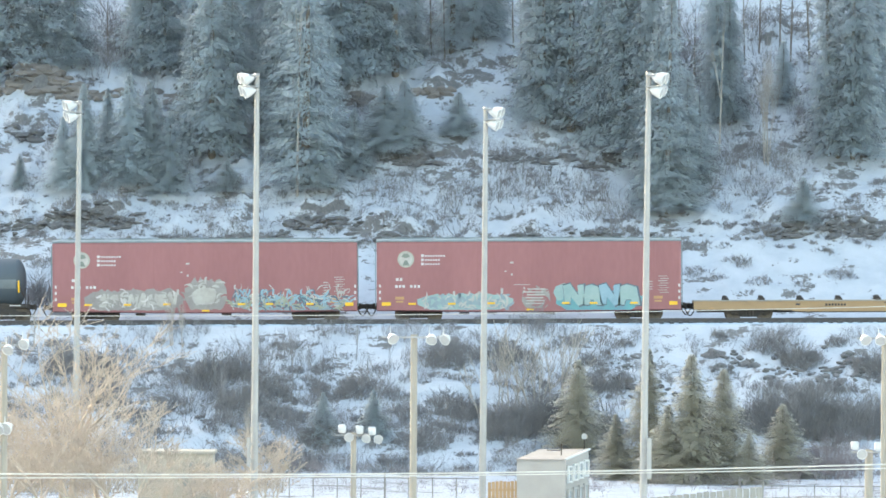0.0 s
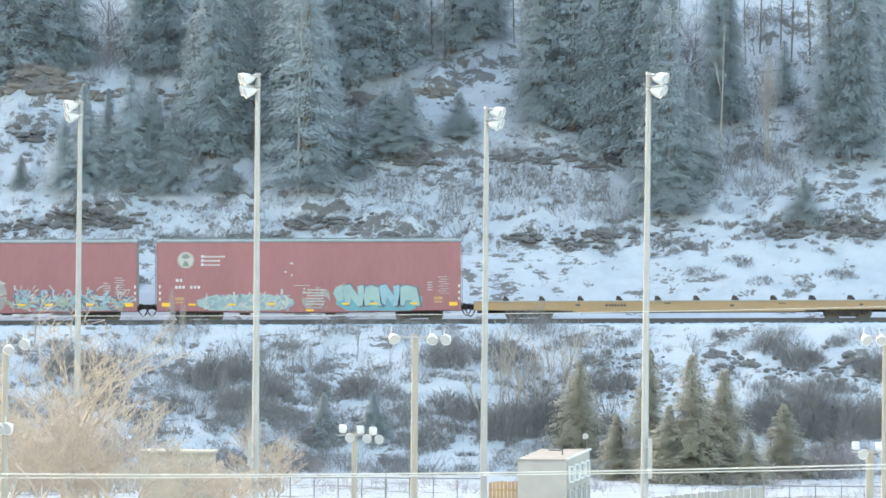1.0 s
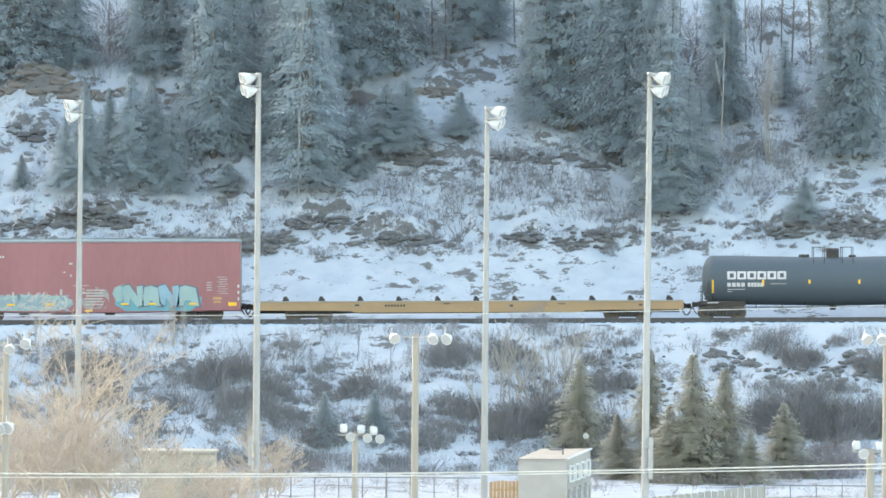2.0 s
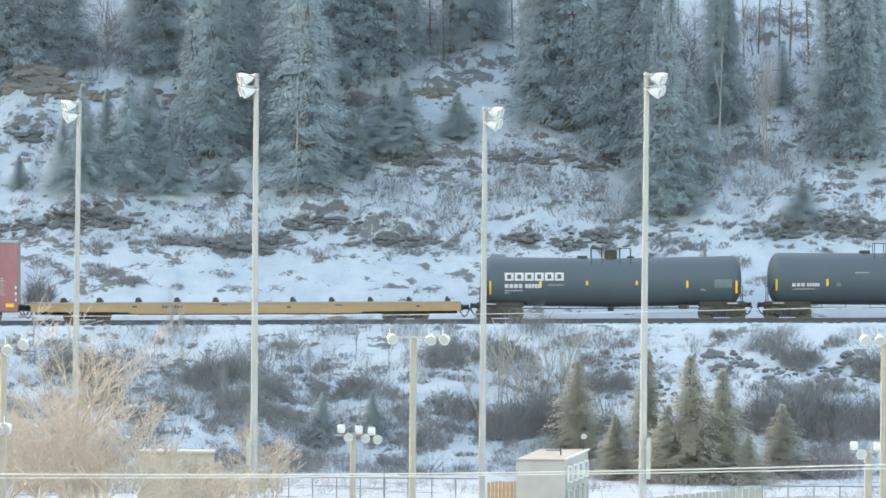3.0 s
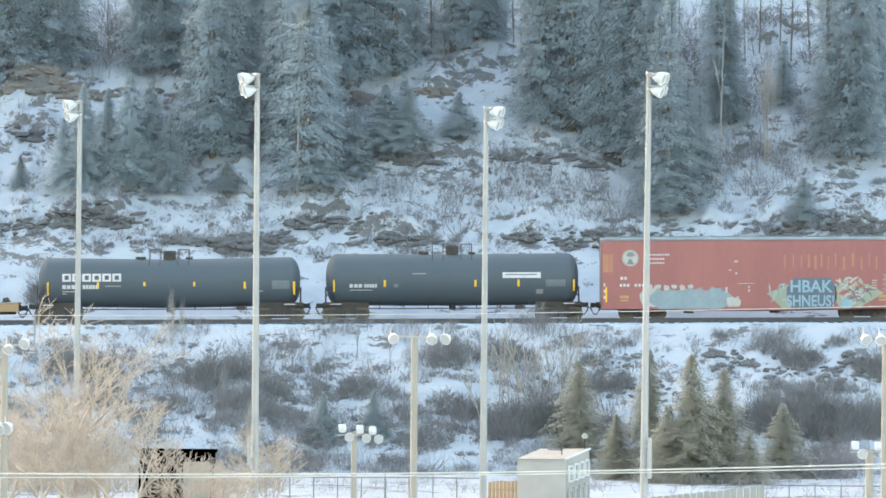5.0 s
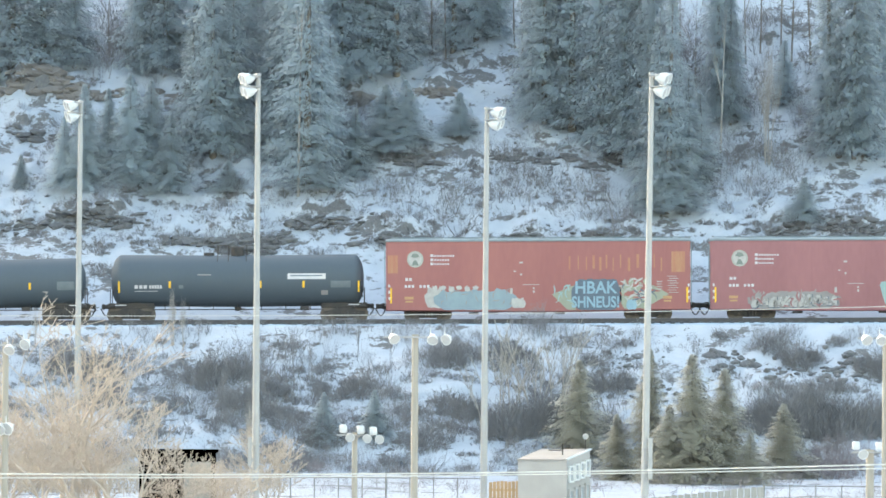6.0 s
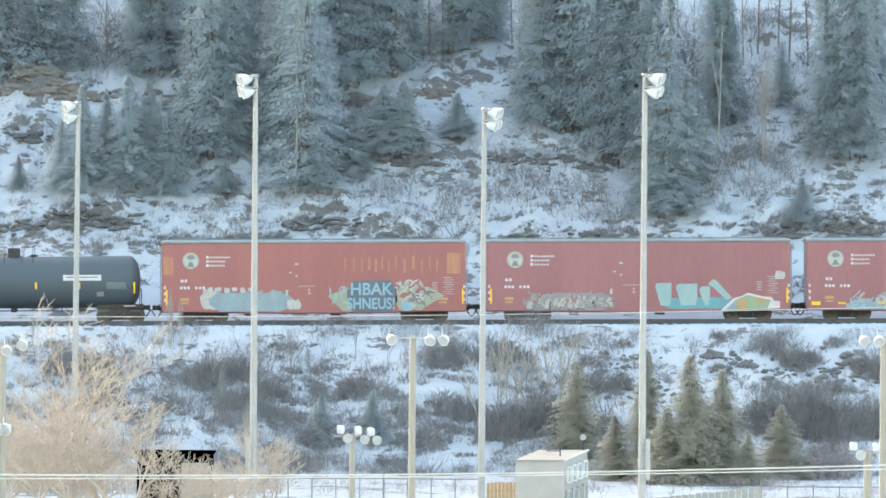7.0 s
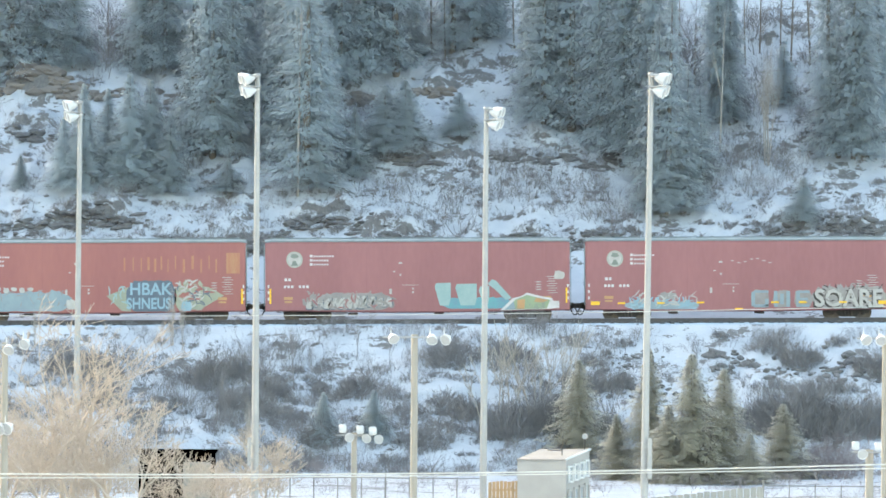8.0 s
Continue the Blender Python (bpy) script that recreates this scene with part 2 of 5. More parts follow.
def spaced(*runs):
    return np.unique(np.concatenate([np.arange(a, b, s) for a, b, s in runs]).round(3))


def terrain():
    xs = spaced((-900, -120, 60), (-120, -34, 4), (-34, 34, .19), (34, 120, 4), (120, 901, 60))
    ys = spaced((-600, -120, 40), (-120, -24, 3), (-24, -6, .19), (-6, 3, .6), (3, 34, .17), (34, 60, 1.5), (60, 130, 3), (130, 401, 30))
    gx, gy = np.meshgrid(xs, ys)
    co = np.stack([gx, gy, height(gx, gy)], -1).reshape(-1, 3)
    nx, ny = len(xs), len(ys)
    i = (np.arange(ny - 1)[:, None] * nx + np.arange(nx - 1)[None]).reshape(-1)
    faces = np.stack([i, i + 1, i + nx + 1, i + nx], -1)
    me = bpy.data.meshes.new("ground")
    me.vertices.add(len(co))
    me.vertices.foreach_set("co", co.ravel())
    me.loops.add(faces.size)
    me.loops.foreach_set("vertex_index", faces.ravel())
    me.polygons.add(len(faces))
    me.polygons.foreach_set("loop_start", np.arange(0, faces.size, 4))
    me.update(calc_edges=True)
    smooth(me)
    ob = part("ground", me, M_GROUND)
    tagged(ob, "snow-covered field, embankment and steep hillside with bare earth banks", "ground", kind="structure")


terrain()


# ---------- two tracks ----------
def track(name, y, top, label):
    thing = new(name)
    tagged(thing, label, "railway track", "railway tracks", "structure")
    tilt = pose(0, y, top, 0, -math.degrees(math.atan(GRADE)))
    thing.matrix_basis = tilt
    half = 60
    for side in (-.72, .72):
        bm = bmesh.new()
        add_box(bm, (0, side, -.02), (2 * half, .07, .04), .008)
        add_box(bm, (0, side, -.09), (2 * half, .025, .12))
        add_box(bm, (0, side, -.16), (2 * half, .13, .025))
        part("rail", bm, M_RAIL, thing, "rusty steel rail")
    tie = None
    for k in range(-75, 76):
        if tie is None:
            tie = part("tie", box((0, 0, 0), (.22, 2.5, .17), .015), M_TIE, thing, "dark timber tie")
            tie.matrix_basis = pose(k * .55, 0, -.255)
        else:
            part("tie", tie.data, None, thing, at=pose(k * .55 + random.uniform(-.03, .03), 0, -.255, 0, 0, random.uniform(-1, 1)))
    bm = bmesh.new()
    prof = [(-1.75, -.46), (-1.4, -.27), (1.4, -.27), (1.75, -.46)]
    xs = np.arange(-half, half + .01, .5)
    rows = [[bm.verts.new((x, p + random.uniform(-.06, .06), q + random.uniform(-.03, .03))) for p, q in prof] for x in xs]
    for a, b in zip(rows, rows[1:]):
        for i in range(3):
            bm.faces.new((a[i], b[i], b[i + 1], a[i + 1]))
    part("ballast", bm, M_TRACKSNOW, thing, "crushed stone ballast packed with snow")


track("main_track", 0, 0, "main railway track of rusty rails on dark ties")
track("siding_track", -4.3, .17, "siding track of rusty rails in front of the train")


# ---------- rolling stock ----------
S = .0316
SPEED = 12.32
SLOPE = -math.degrees(math.atan(GRADE))
rolling = []
wheelsets = []


def wheel_mesh():
    bm = bmesh.new()
    for side in (-.72, .72):
        s = 1 if side > 0 else -1
        add_rod(bm, (0, side - .06, 0), (0, side + .06, 0), .44, .44, 28)
        add_rod(bm, (0, side - s * .11, 0), (0, side - s * .06, 0), .47, .47, 28)
        add_rod(bm, (0, side + s * .06, 0), (0, side + s * .10, 0), .14, .11, 14)
        for k in range(6):
            a = k * math.pi / 3
            add_box(bm, (.26 * math.cos(a), side + s * .062, .26 * math.sin(a)), (.07, .02, .07))
    add_rod(bm, (0, -.95, 0), (0, .95, 0), .075, .075, 10)
    me = bpy.data.meshes.new("wheelset")
    bm.to_mesh(me)
    bm.free()
    me.materials.append(M_STEEL)
    return me


def frame_mesh():
    """Cast side frames with bolster, spring nests and axle boxes."""
    bm = bmesh.new()
    for y in (-1.0, 1.0):
        pts = [(-1.18, .40), (-1.18, .62), (-.72, .66), (-.45, .80), (.45, .80), (.72, .66), (1.18, .62), (1.18, .40), (.98, .40), (.72, .46), (.42, .20), (-.42, .20), (-.72, .46), (-.98, .40)]
        plate = slab(pts, y + .07, .14)
        me = bpy.data.meshes.new("tmp")
        plate.to_mesh(me)
        plate.free()
        bm.from_mesh(me)
        for x in (-.87, .87):
            add_rod(bm, (x, y - .12, .46), (x, y + .02, .46), .12, .12, 12)
        for x in (-.18, 0, .18):
            add_rod(bm, (x, y - .1, .26), (x, y - .1, .55), .07, .07, 8)
    add_box(bm, (0, 0, .62), (.38, 2.1, .2), .03)
    me = bpy.data.meshes.new("side_frame")
    bm.to_mesh(me)
    bm.free()
    me.materials.append(M_IRON)
    return me


WHEELS, FRAMES = wheel_mesh(), frame_mesh()


def car_base(name, centre, label, category):
    thing = new(name)
    x = (centre - 784) * S
    tagged(thing, label, category, "cars of the freight train")
    thing.rotation_mode = "QUATERNION"
    thing.matrix_basis = pose(x, 0, GRADE * x, 0, SLOPE)
    rolling.append((thing, x))
    return thing


def trucks(thing, reach):
    for x in (-reach, reach):
        truck = part("truck", FRAMES, None, thing, "grimy cast iron truck", pose(x, 0, 0))
        for dx in (-.87, .87):
            wheelsets.append((part("wheelset", WHEELS, None, truck, "worn steel wheels on an axle", pose(dx, 0, .44)), dx))


def couplers(thing, half, z=.86):
    for s in (-1, 1):
        bm = bmesh.new()
        add_box(bm, (s * (half + .12), 0, z), (.5, .24, .26), .03)
        add_box(bm, (s * (half + .38), -.06 * s, z), (.16, .34, .3), .05)
        add_box(bm, (s * (half - .25), 0, z), (.7, .5, .36), .03)
        part("coupler", bm, M_IRON, thing, "dark iron knuckle coupler")
        bm = bmesh.new()
        pts = [Vector((s * (half - .1 + .6 * q), -.55, z - .1 - .42 * math.sin(math.pi * min(q * 1.05, 1)))) for q in [i / 8 for i in range(9)]]
        for a, b in zip(pts, pts[1:]):
            add_rod(bm, a, b, .035, .035, 6)
        part("air_hose", bm, M_IRON, thing, "black rubber brake hose")


def bars(thing, name, mat, label, *rows, y=-1.575):
    """Plain bars: x, z, length, height."""
    bm = bmesh.new()
    for x, z, w, h in rows:
        add_box(bm, (x, y, z), (w, .012, h))
    return tagged(part(name, bm, mat, thing, label), kind="stuff" if len(rows) > 3 else "")


def ragged(x0, x1, z0, z1, seed, rough=.16, steps=30):
    """Outline of a sprayed field with an uneven top and ends."""
    r = random.Random(seed)
    up, down = [], []
    for i in range(steps + 1):
        q = i / steps
        e = min(1, 5 * q + .35, 5 * (1 - q) + .35)
        mid, half = (z0 + z1) / 2, (z1 - z0) / 2 * e
        up.append((x0 + (x1 - x0) * q + r.uniform(-.05, .05), mid + half * (1 + rough * r.uniform(-1, .6))))
        down.append((x0 + (x1 - x0) * q, max(mid - half * (1 + .25 * rough * r.uniform(-1, 1)), z0)))
    return up + down[::-1]


def spray(thing, mat, outline, layer, label):
    return part("graffiti", slab(outline, -1.562 - .007 * layer, .006), mat, thing, label)


def letters(thing, n, x0, x1, z0, z1, mat, edge, seed, layer, label, slant=.15):
    """Fat tangled shapes of a sprayed tag, with a dark edge under each."""
    r = random.Random(seed)
    w = (x1 - x0) / n
    for i in range(n):
        a, b = x0 + i * w - .05, x0 + (i + 1) * w - .04
        zt, zb = z1 - r.uniform(0, .2), z0 + r.uniform(0, .15)
        k = r.random()
        mid, th = (a + b) / 2, w * .34
        if k < .4:
            pts = [(a, zb), (a, zt - .1), (a + .1, zt), (a + th, zt), (b - th, zb + .45 * (zt - zb)), (b - th, zt), (b, zt - .08), (b, zb + .1), (b - th * .8, zb), (a + th, zb + .45 * (zt - zb)), (a + th, zb)]
        elif k < .7:
            pts = [(a, zb), (mid - th * .6, zt), (mid + th * .6, zt), (b, zb), (b - th, zb), (mid + .06, zb + .25 * (zt - zb)), (mid - .06, zb + .25 * (zt - zb)), (a + th, zb)]
        else:
            pts = [(a + .08, zb), (a, zb + .12), (a + .03, zt - .15), (a + .2, zt), (b - .1, zt), (b, zt - .3), (mid, zt - .34), (b, zb + .4), (b - .15, zb)]
        pts = [(x + slant * (z - z0), z) for x, z in pts]
        cx, cz = sum(p[0] for p in pts) / len(pts), sum(p[1] for p in pts) / len(pts)
        if edge:
            spray(thing, edge, [(cx + (x - cx) * 1.16 + .03, cz + (z - cz) * 1.12 - .03) for x, z in pts], layer, "")
        spray(thing, mat, pts, layer + 1, label)


def tangle(thing, x0, x1, z0, z1, count, mat, seed, layer, label, lean=.6, thin=1.0):
    """Many short sprayed strokes and curls of one colour."""
    r = random.Random(seed)
    bm = bmesh.new()
    for _ in range(count):
        x, z = r.uniform(x0, x1), r.uniform(z0, z1)
        a = r.uniform(-lean, lean) + (math.pi / 2 if r.random() < .4 else 0) + .3
        n, lng, w, turn = 5, r.uniform(.25, .7), r.uniform(.05, .11) * thin, r.uniform(-.5, .5)
        left, right = [], []
        for i in range(n + 1):
            t = w * math.sin(math.pi * (i + .6) / (n + 1.2))
            left.append((x - math.sin(a) * t, z + math.cos(a) * t))
            right.append((x + math.sin(a) * t, z - math.cos(a) * t))
            x, z, a = x + math.cos(a) * lng / n, z + math.sin(a) * lng / n, a + turn
        pts = [(p, min(max(q, .62), z1 + .25)) for p, q in left + right[::-1]]
        y = -1.562 - .007 * layer - r.uniform(0, .005)
        vs = [bm.verts.new((p, y, q)) for p, q in pts]
        m = len(left)
        for i in range(m - 1):
            bm.faces.new((vs[i], vs[i + 1], vs[2 * m - 2 - i], vs[2 * m - 1 - i]))
    tagged(part("stroke_work", bm, mat, thing, label), kind="stuff")


def text_mesh(body, size, bold=.03):
    cu = bpy.data.curves.new("lettering", "FONT")
    cu.body, cu.size, cu.extrude, cu.offset = body, size, .004, bold
    cu.resolution_u = 3
    ob = bpy.data.objects.new("lettering", cu)
    scene.collection.objects.link(ob)
    me = bpy.data.meshes.new_from_object(ob.evaluated_get(bpy.context.evaluated_depsgraph_get()))
    bpy.data.objects.remove(ob)
    return me


def write(thing, body, x, z, size, mat, layer, label, width=1.0, bold=.03):
    me = text_mesh(body, size, bold)
    m = pose(x, -1.566 - .007 * layer, z, 90) @ Matrix.Diagonal((width, 1, 1, 1))
    return part("lettering", me, mat, thing, label, m)


def hopper_meshes():
    half = 8.48
    bm = bmesh.new()
    xs = [-half, -half + .12] + [-half + .12 + (2 * half - .24) * i / 12 for i in range(1, 12)] + [half - .12, half]
    rings = []
    for i, x in enumerate(xs):
        low = .60 - .09 * max(0, 1 - (x / 6.5) ** 2)
        tuck = .04 if i in (0, len(xs) - 1) else 0
        prof = [(-1.45 + tuck, low), (-1.56 + tuck, low + .06), (-1.56 + tuck, 4.40), (-1.52 + tuck, 4.50), (1.52 - tuck, 4.50), (1.56 - tuck, 4.40), (1.56 - tuck, low + .06), (1.45 - tuck, low)]
        rings.append([bm.verts.new((x, y, z)) for y, z in prof])
    for a, b in zip(rings, rings[1:]):
        for i in range(8):
            bm.faces.new((a[i], b[i], b[(i + 1) % 8], a[(i + 1) % 8]))
    bm.faces.new(rings[0][::-1])
    bm.faces.new(rings[-1])
    bmesh.ops.recalc_face_normals(bm, faces=bm.faces)
    body = bpy.data.meshes.new("body")
    bm.to_mesh(body)
    bm.free()
    bm = bmesh.new()
    prof = [(-1.60, 4.46), (-1.60, 4.53), (-1.1, 4.64), (1.1, 4.64), (1.60, 4.53), (1.60, 4.46)]
    rings = [[bm.verts.new((x, y, z - c)) for y, z in prof] for x, c in ((-half - .02, .03), (-half + .3, 0), (half - .3, 0), (half + .02, .03))]
    for a, b in zip(rings, rings[1:]):
        for i in range(6):
            bm.faces.new((a[i], b[i], b[(i + 1) % 6], a[(i + 1) % 6]))
    bm.faces.new(rings[0][::-1])
    bm.faces.new(rings[-1])
    bmesh.ops.recalc_face_normals(bm, faces=bm.faces)
    roof = bpy.data.meshes.new("roof")
    bm.to_mesh(roof)
    bm.free()
    roof.materials.append(M_ROOF)
    walk_ = bpy.data.meshes.new("roof_walk")
    bm = bmesh.new()
    for y in (-.55, .55):
        add_box(bm, (0, y, 4.68), (2 * half - .6, .35, .04))
    for k in range(6):
        add_box(bm, (-6.6 + k * 2.64, 0, 4.665), (1.9, .6, .07), .02)
    bm.to_mesh(walk_)
    bm.free()
    walk_.materials.append(M_ROOF)
    bm = bmesh.new()
    for y in (-1.45, -1.0):
        add_box(bm, (0, y, 2.6), (.05, .05, 3.4))
    for k in range(11):
        add_box(bm, (0, -1.22, 1.0 + k * .31), (.03, .45, .03))
    ladder = bpy.data.meshes.new("end_ladder")
    bm.to_mesh(ladder)
    bm.free()
    ladder.materials.append(M_ROOF)
    gate = bpy.data.meshes.new("outlet_gate")
    bm = box((0, -.9, .46), (.55, .5, .12), .03)
    add_box(bm, (.1, -1.2, .44), (.35, .2, .1))
    bm.to_mesh(gate)
    bm.free()
    gate.materials.append(M_IRON)
    return body, roof, walk_, ladder, gate


HOPPER_BODY, HOPPER_ROOF, HOPPER_WALK, HOPPER_LADDER, HOPPER_GATE = hopper_meshes()


def hopper(centre, label, paint, low_reflectors=True, end_bars=False):
    thing = car_base("hopper_car", centre, label, "freight car")
    body = HOPPER_BODY.copy()
    part("body", body, paint, thing)
    rib = None
    for k in range(1, 12):
        if rib is None:
            rib = part("seam_rib", box((0, -1.561, 2.5), (.05, .012, 3.7)), paint, thing, "", pose(-8.48 + k * 1.413, 0, 0))
        else:
            part("seam_rib", rib.data, None, thing, "", pose(-8.48 + k * 1.413, 0, 0))
    part("roof", HOPPER_ROOF, None, thing, "grey weathered metal roof")
    part("roof_walk", HOPPER_WALK, None, thing, "grey roof walkway and hatches")
    for s in (-1, 1):
        part("end_ladder", HOPPER_LADDER, None, thing, "grey end ladder", pose(s * 8.54, 0, 0))
        part("end_platform", box((s * 8.58, 0, .98), (.28, 2.5, .1), .02), M_IRON, thing, "dark end platform")
    for x in (-3.6, 1.2):
        part("outlet_gate", HOPPER_GATE, None, thing, "dark iron outlet gate", pose(x, 0, 0))
    trucks(thing, 6.15)
    couplers(thing, 8.6)
    bm = rod((-6.85, -1.56, 3.48), (-6.85, -1.575, 3.48), .46, .46, 32)
    part("emblem", bm, M_CREAM, thing, "cream round emblem")
    bm = rod((-6.85, -1.57, 3.48), (-6.85, -1.579, 3.48), .36, .36, 28)
    part("emblem_centre", bm, M_PALE, thing, "pale grey emblem field")
    bm = slab([(-7.1, 3.62), (-6.98, 3.8), (-6.72, 3.8), (-6.6, 3.62), (-6.85, 3.55)], -1.577, .006)
    part("emblem_crest", bm, M_GREENP, thing, "dark green crest shape")
    bm = slab([(-7.05, 3.14), (-6.92, 3.42), (-6.78, 3.42), (-6.65, 3.14)], -1.577, .006)
    part("emblem_foot", bm, M_GREENP, thing, "dark green lower shape")
    lettering = []
    for z, cuts in ((3.68, (.2, 1.5)), (3.45, (.2, 1.2)), (3.22, (.2, 1.22))):
        x = -6.02
        lettering.append((x + .1, z, .16, .14))
        x += .23
        n = int((cuts[1] - .23) / .145)
        for _ in range(n):
            lettering.append((x + .055, z - .015, .095, .095))
            x += .145
    bars(thing, "name_strip", M_WHITE, "three rows of white name bars", *lettering)
    bars(thing, "number_strip", M_WHITE, "white number bars", (-7.33, 2.36, .16, .16), (-7.12, 2.36, .14, .16),
         (-7.38, 1.97, .14, .15), (-7.18, 1.97, .14, .15), (-6.98, 1.97, .14, .15), (-6.55, 1.97, .14, .15), (-6.34, 1.97, .14, .15), (-6.13, 1.97, .14, .15))
    bars(thing, "data_panel", M_PALE, "small faded data bars", *[(7.45 + .1 * (i % 2), 2.5 - .13 * i, .5, .035) for i in range(8)], *[(6.75, 2.2 - .14 * i, .28, .05) for i in range(4)])
    bars(thing, "stencil", M_PALE, "small white stencil marks", (-.95, 3.28, .2, .1), (-1.3, 2.8, .13, .06), (-.95, 2.62, .1, .12), (-.4, 2.05, .9, .03), (-.25, 1.85, .1, .09), (-.25, 1.66, .1, .12), (-1.5, 1.7, .14, .3))
    for x in (-7.2, 7.2):
        bars(thing, "warning_label", M_AMBER, "orange label above the truck", (x, 1.32, .5, .16), (x, 1.12, .42, .1))
    marks = [(-8.3, z) for z in (2.0, 1.65, 1.3)] + [(8.38, z) for z in (2.0, 1.65, 1.3)]
    for x, z in marks:
        bars(thing, "step_mark", M_WHITE, "white grab iron mark", (x, z, .1, .16))
    if low_reflectors:
        for x, z, w in ((-7.95, 1.0, .5), (-6.5, 1.0, .42), (-4.3, 1.0, .42), (-2.1, 1.02, .42), (.05, .66, .42), (2.05, 1.02, .42), (3.6, 1.02, .42), (5.85, 1.02, .42), (8.05, 1.0, .46)):
            bars(thing, "reflector", M_REFLECT, "yellow reflector", (x, z, w, .2 if abs(x) > 7.5 else .1), y=-1.61)
    if end_bars:
        for x in (-8.2, 8.3):
            bars(thing, "reflector", M_REFLECT, "yellow reflector", (x, 1.45, .1, .85), y=-1.61)
    return thing


# first hopper: long grey pieces, then blue tangles
a = hopper(365, "faded and haze-paled red covered hopper car with grey and blue graffiti", M_RED)
spray(a, M_GREY, ragged(-6.7, -1.2, .68, 1.85, 4, .25), 0, "grey sprayed field")
letters(a, 8, -5.9, -1.6, .75, 1.75, M_PALE, M_GREY, 5, 1, "chalk grey sprayed letter shape")
spray(a, M_GREY, ragged(-1.1, 1.25, .7, 2.45, 8, .3, 16), 0, "grey sprayed block")
spray(a, M_PALE, ragged(-.7, .6, 1.0, 2.0, 9, .3, 12), 1, "chalk sprayed block")
spray(a, M_DUSTB, ragged(1.5, 7.9, .66, 1.45, 11, .6, 60), 0, "dusty blue sprayed field")
spray(a, M_TEAL, ragged(2.2, 4.2, .8, 1.5, 15, .7, 24), 1, "teal sprayed cloud")
spray(a, M_TEAL, ragged(5.0, 6.6, .9, 1.6, 16, .7, 20), 1, "teal sprayed cloud")
tangle(a, 1.4, 7.9, .75, 1.55, 90, M_RED, 10, 2, "red paint showing between strokes", .7, .8)
tangle(a, 1.3, 7.9, .75, 1.85, 85, M_PALE, 12, 3, "pale tangled strokes", .8, .45)
tangle(a, 1.5, 7.9, .75, 1.6, 70, M_NAVY, 13, 3, "dark tangled strokes", .9, .6)
tangle(a, 1.6, 7.9, .7, 1.6, 60, M_SKYB, 14, 4, "blue tangled strokes", .6, .6)
tangle(a, 1.4, 7.6, .68, 1.2, 34, M_OLIVE, 17, 5, "straw tangled strokes", .3, .6)
tangle(a, -6.4, -1.3, .75, 1.7, 40, M_GREY, 18, 4, "grey shadow strokes", .9, .6)
tangle(a, -6.4, -1.3, .75, 1.8, 16, M_WHITE, 20, 5, "chalk white strokes", .9, .5)
tangle(a, -.9, 1.0, .9, 2.3, 26, M_PALE, 19, 4, "chalk strokes", .3, .7)

# second hopper: green field, worn patch, bright turquoise tag
b = hopper(936.5, "faded and haze-paled red covered hopper car with bright turquoise graffiti", M_RED)
spray(b, M_AQUA, ragged(-6.2, -.9, .66, 1.55, 21, .2), 0, "faded aqua sprayed field")
tangle(b, -6.0, -1.2, .72, 1.35, 70, M_DUSTB, 22, 1, "dusty blue strokes", .8)
tangle(b, -6.0, -1.2, .72, 1.45, 40, M_PALE, 26, 2, "pale strokes", .8, .6)
tangle(b, -.4, 1.2, .75, 1.95, 30, M_RED, 27, 2, "flaked strokes", .2)
spray(b, M_GREY, ragged(-.4, 1.2, .75, 2.0, 23, .3, 14), 0, "worn grey patch")
bars(b, "stencil", M_PALE, "pale worn stencil rows", *[(.35 + .1 * math.sin(3 * i), 1.0 + .16 * i, 1.0, .07) for i in range(6)])
spray(b, M_TEAL, ragged(1.5, 6.3, .62, 1.75, 24, .2, 30), 0, "teal sprayed shadow")
spray(b, M_AQUA, [(1.35, 1.6), (1.5, 1.95), (1.95, 2.12), (2.25, 2.05), (2.0, 1.75), (1.9, 1.2), (1.6, 1.15)], 1, "pale aqua sprayed curl")
for k, (x0, x1) in enumerate(((2.0, 3.1), (3.0, 4.1), (4.0, 5.1), (4.95, 6.2))):
    top = 2.1 - .05 * (k % 2)
    pts = ([(x0, 1.0), (x0 - .1, top - .1), (x0 + .3, top), (x1 - .35, 1.45), (x1 - .4, top - .1), (x1 - .05, top - .05), (x1, 1.0), (x1 - .35, .85), (x0 + .35, 1.35), (x0 + .3, .95)],
           [(x0, .95), (x0 + .15, top - .1), (x0 + .5, top), (x1 - .2, top - .15), (x1, .9), (x1 - .35, .9), (x1 - .5, 1.2), (x0 + .45, 1.2), (x0 + .35, .9)])[k % 2]
    cx = (x0 + x1) / 2
    spray(b, M_NAVY, [(cx + (x - cx) * 1.12 + .05, 1.5 + (z - 1.5) * 1.12) for x, z in pts], 1, "navy sprayed outline")
    spray(b, M_AQUA if k != 2 else M_SKYB, pts, 2, "pale aqua sprayed letter shape")


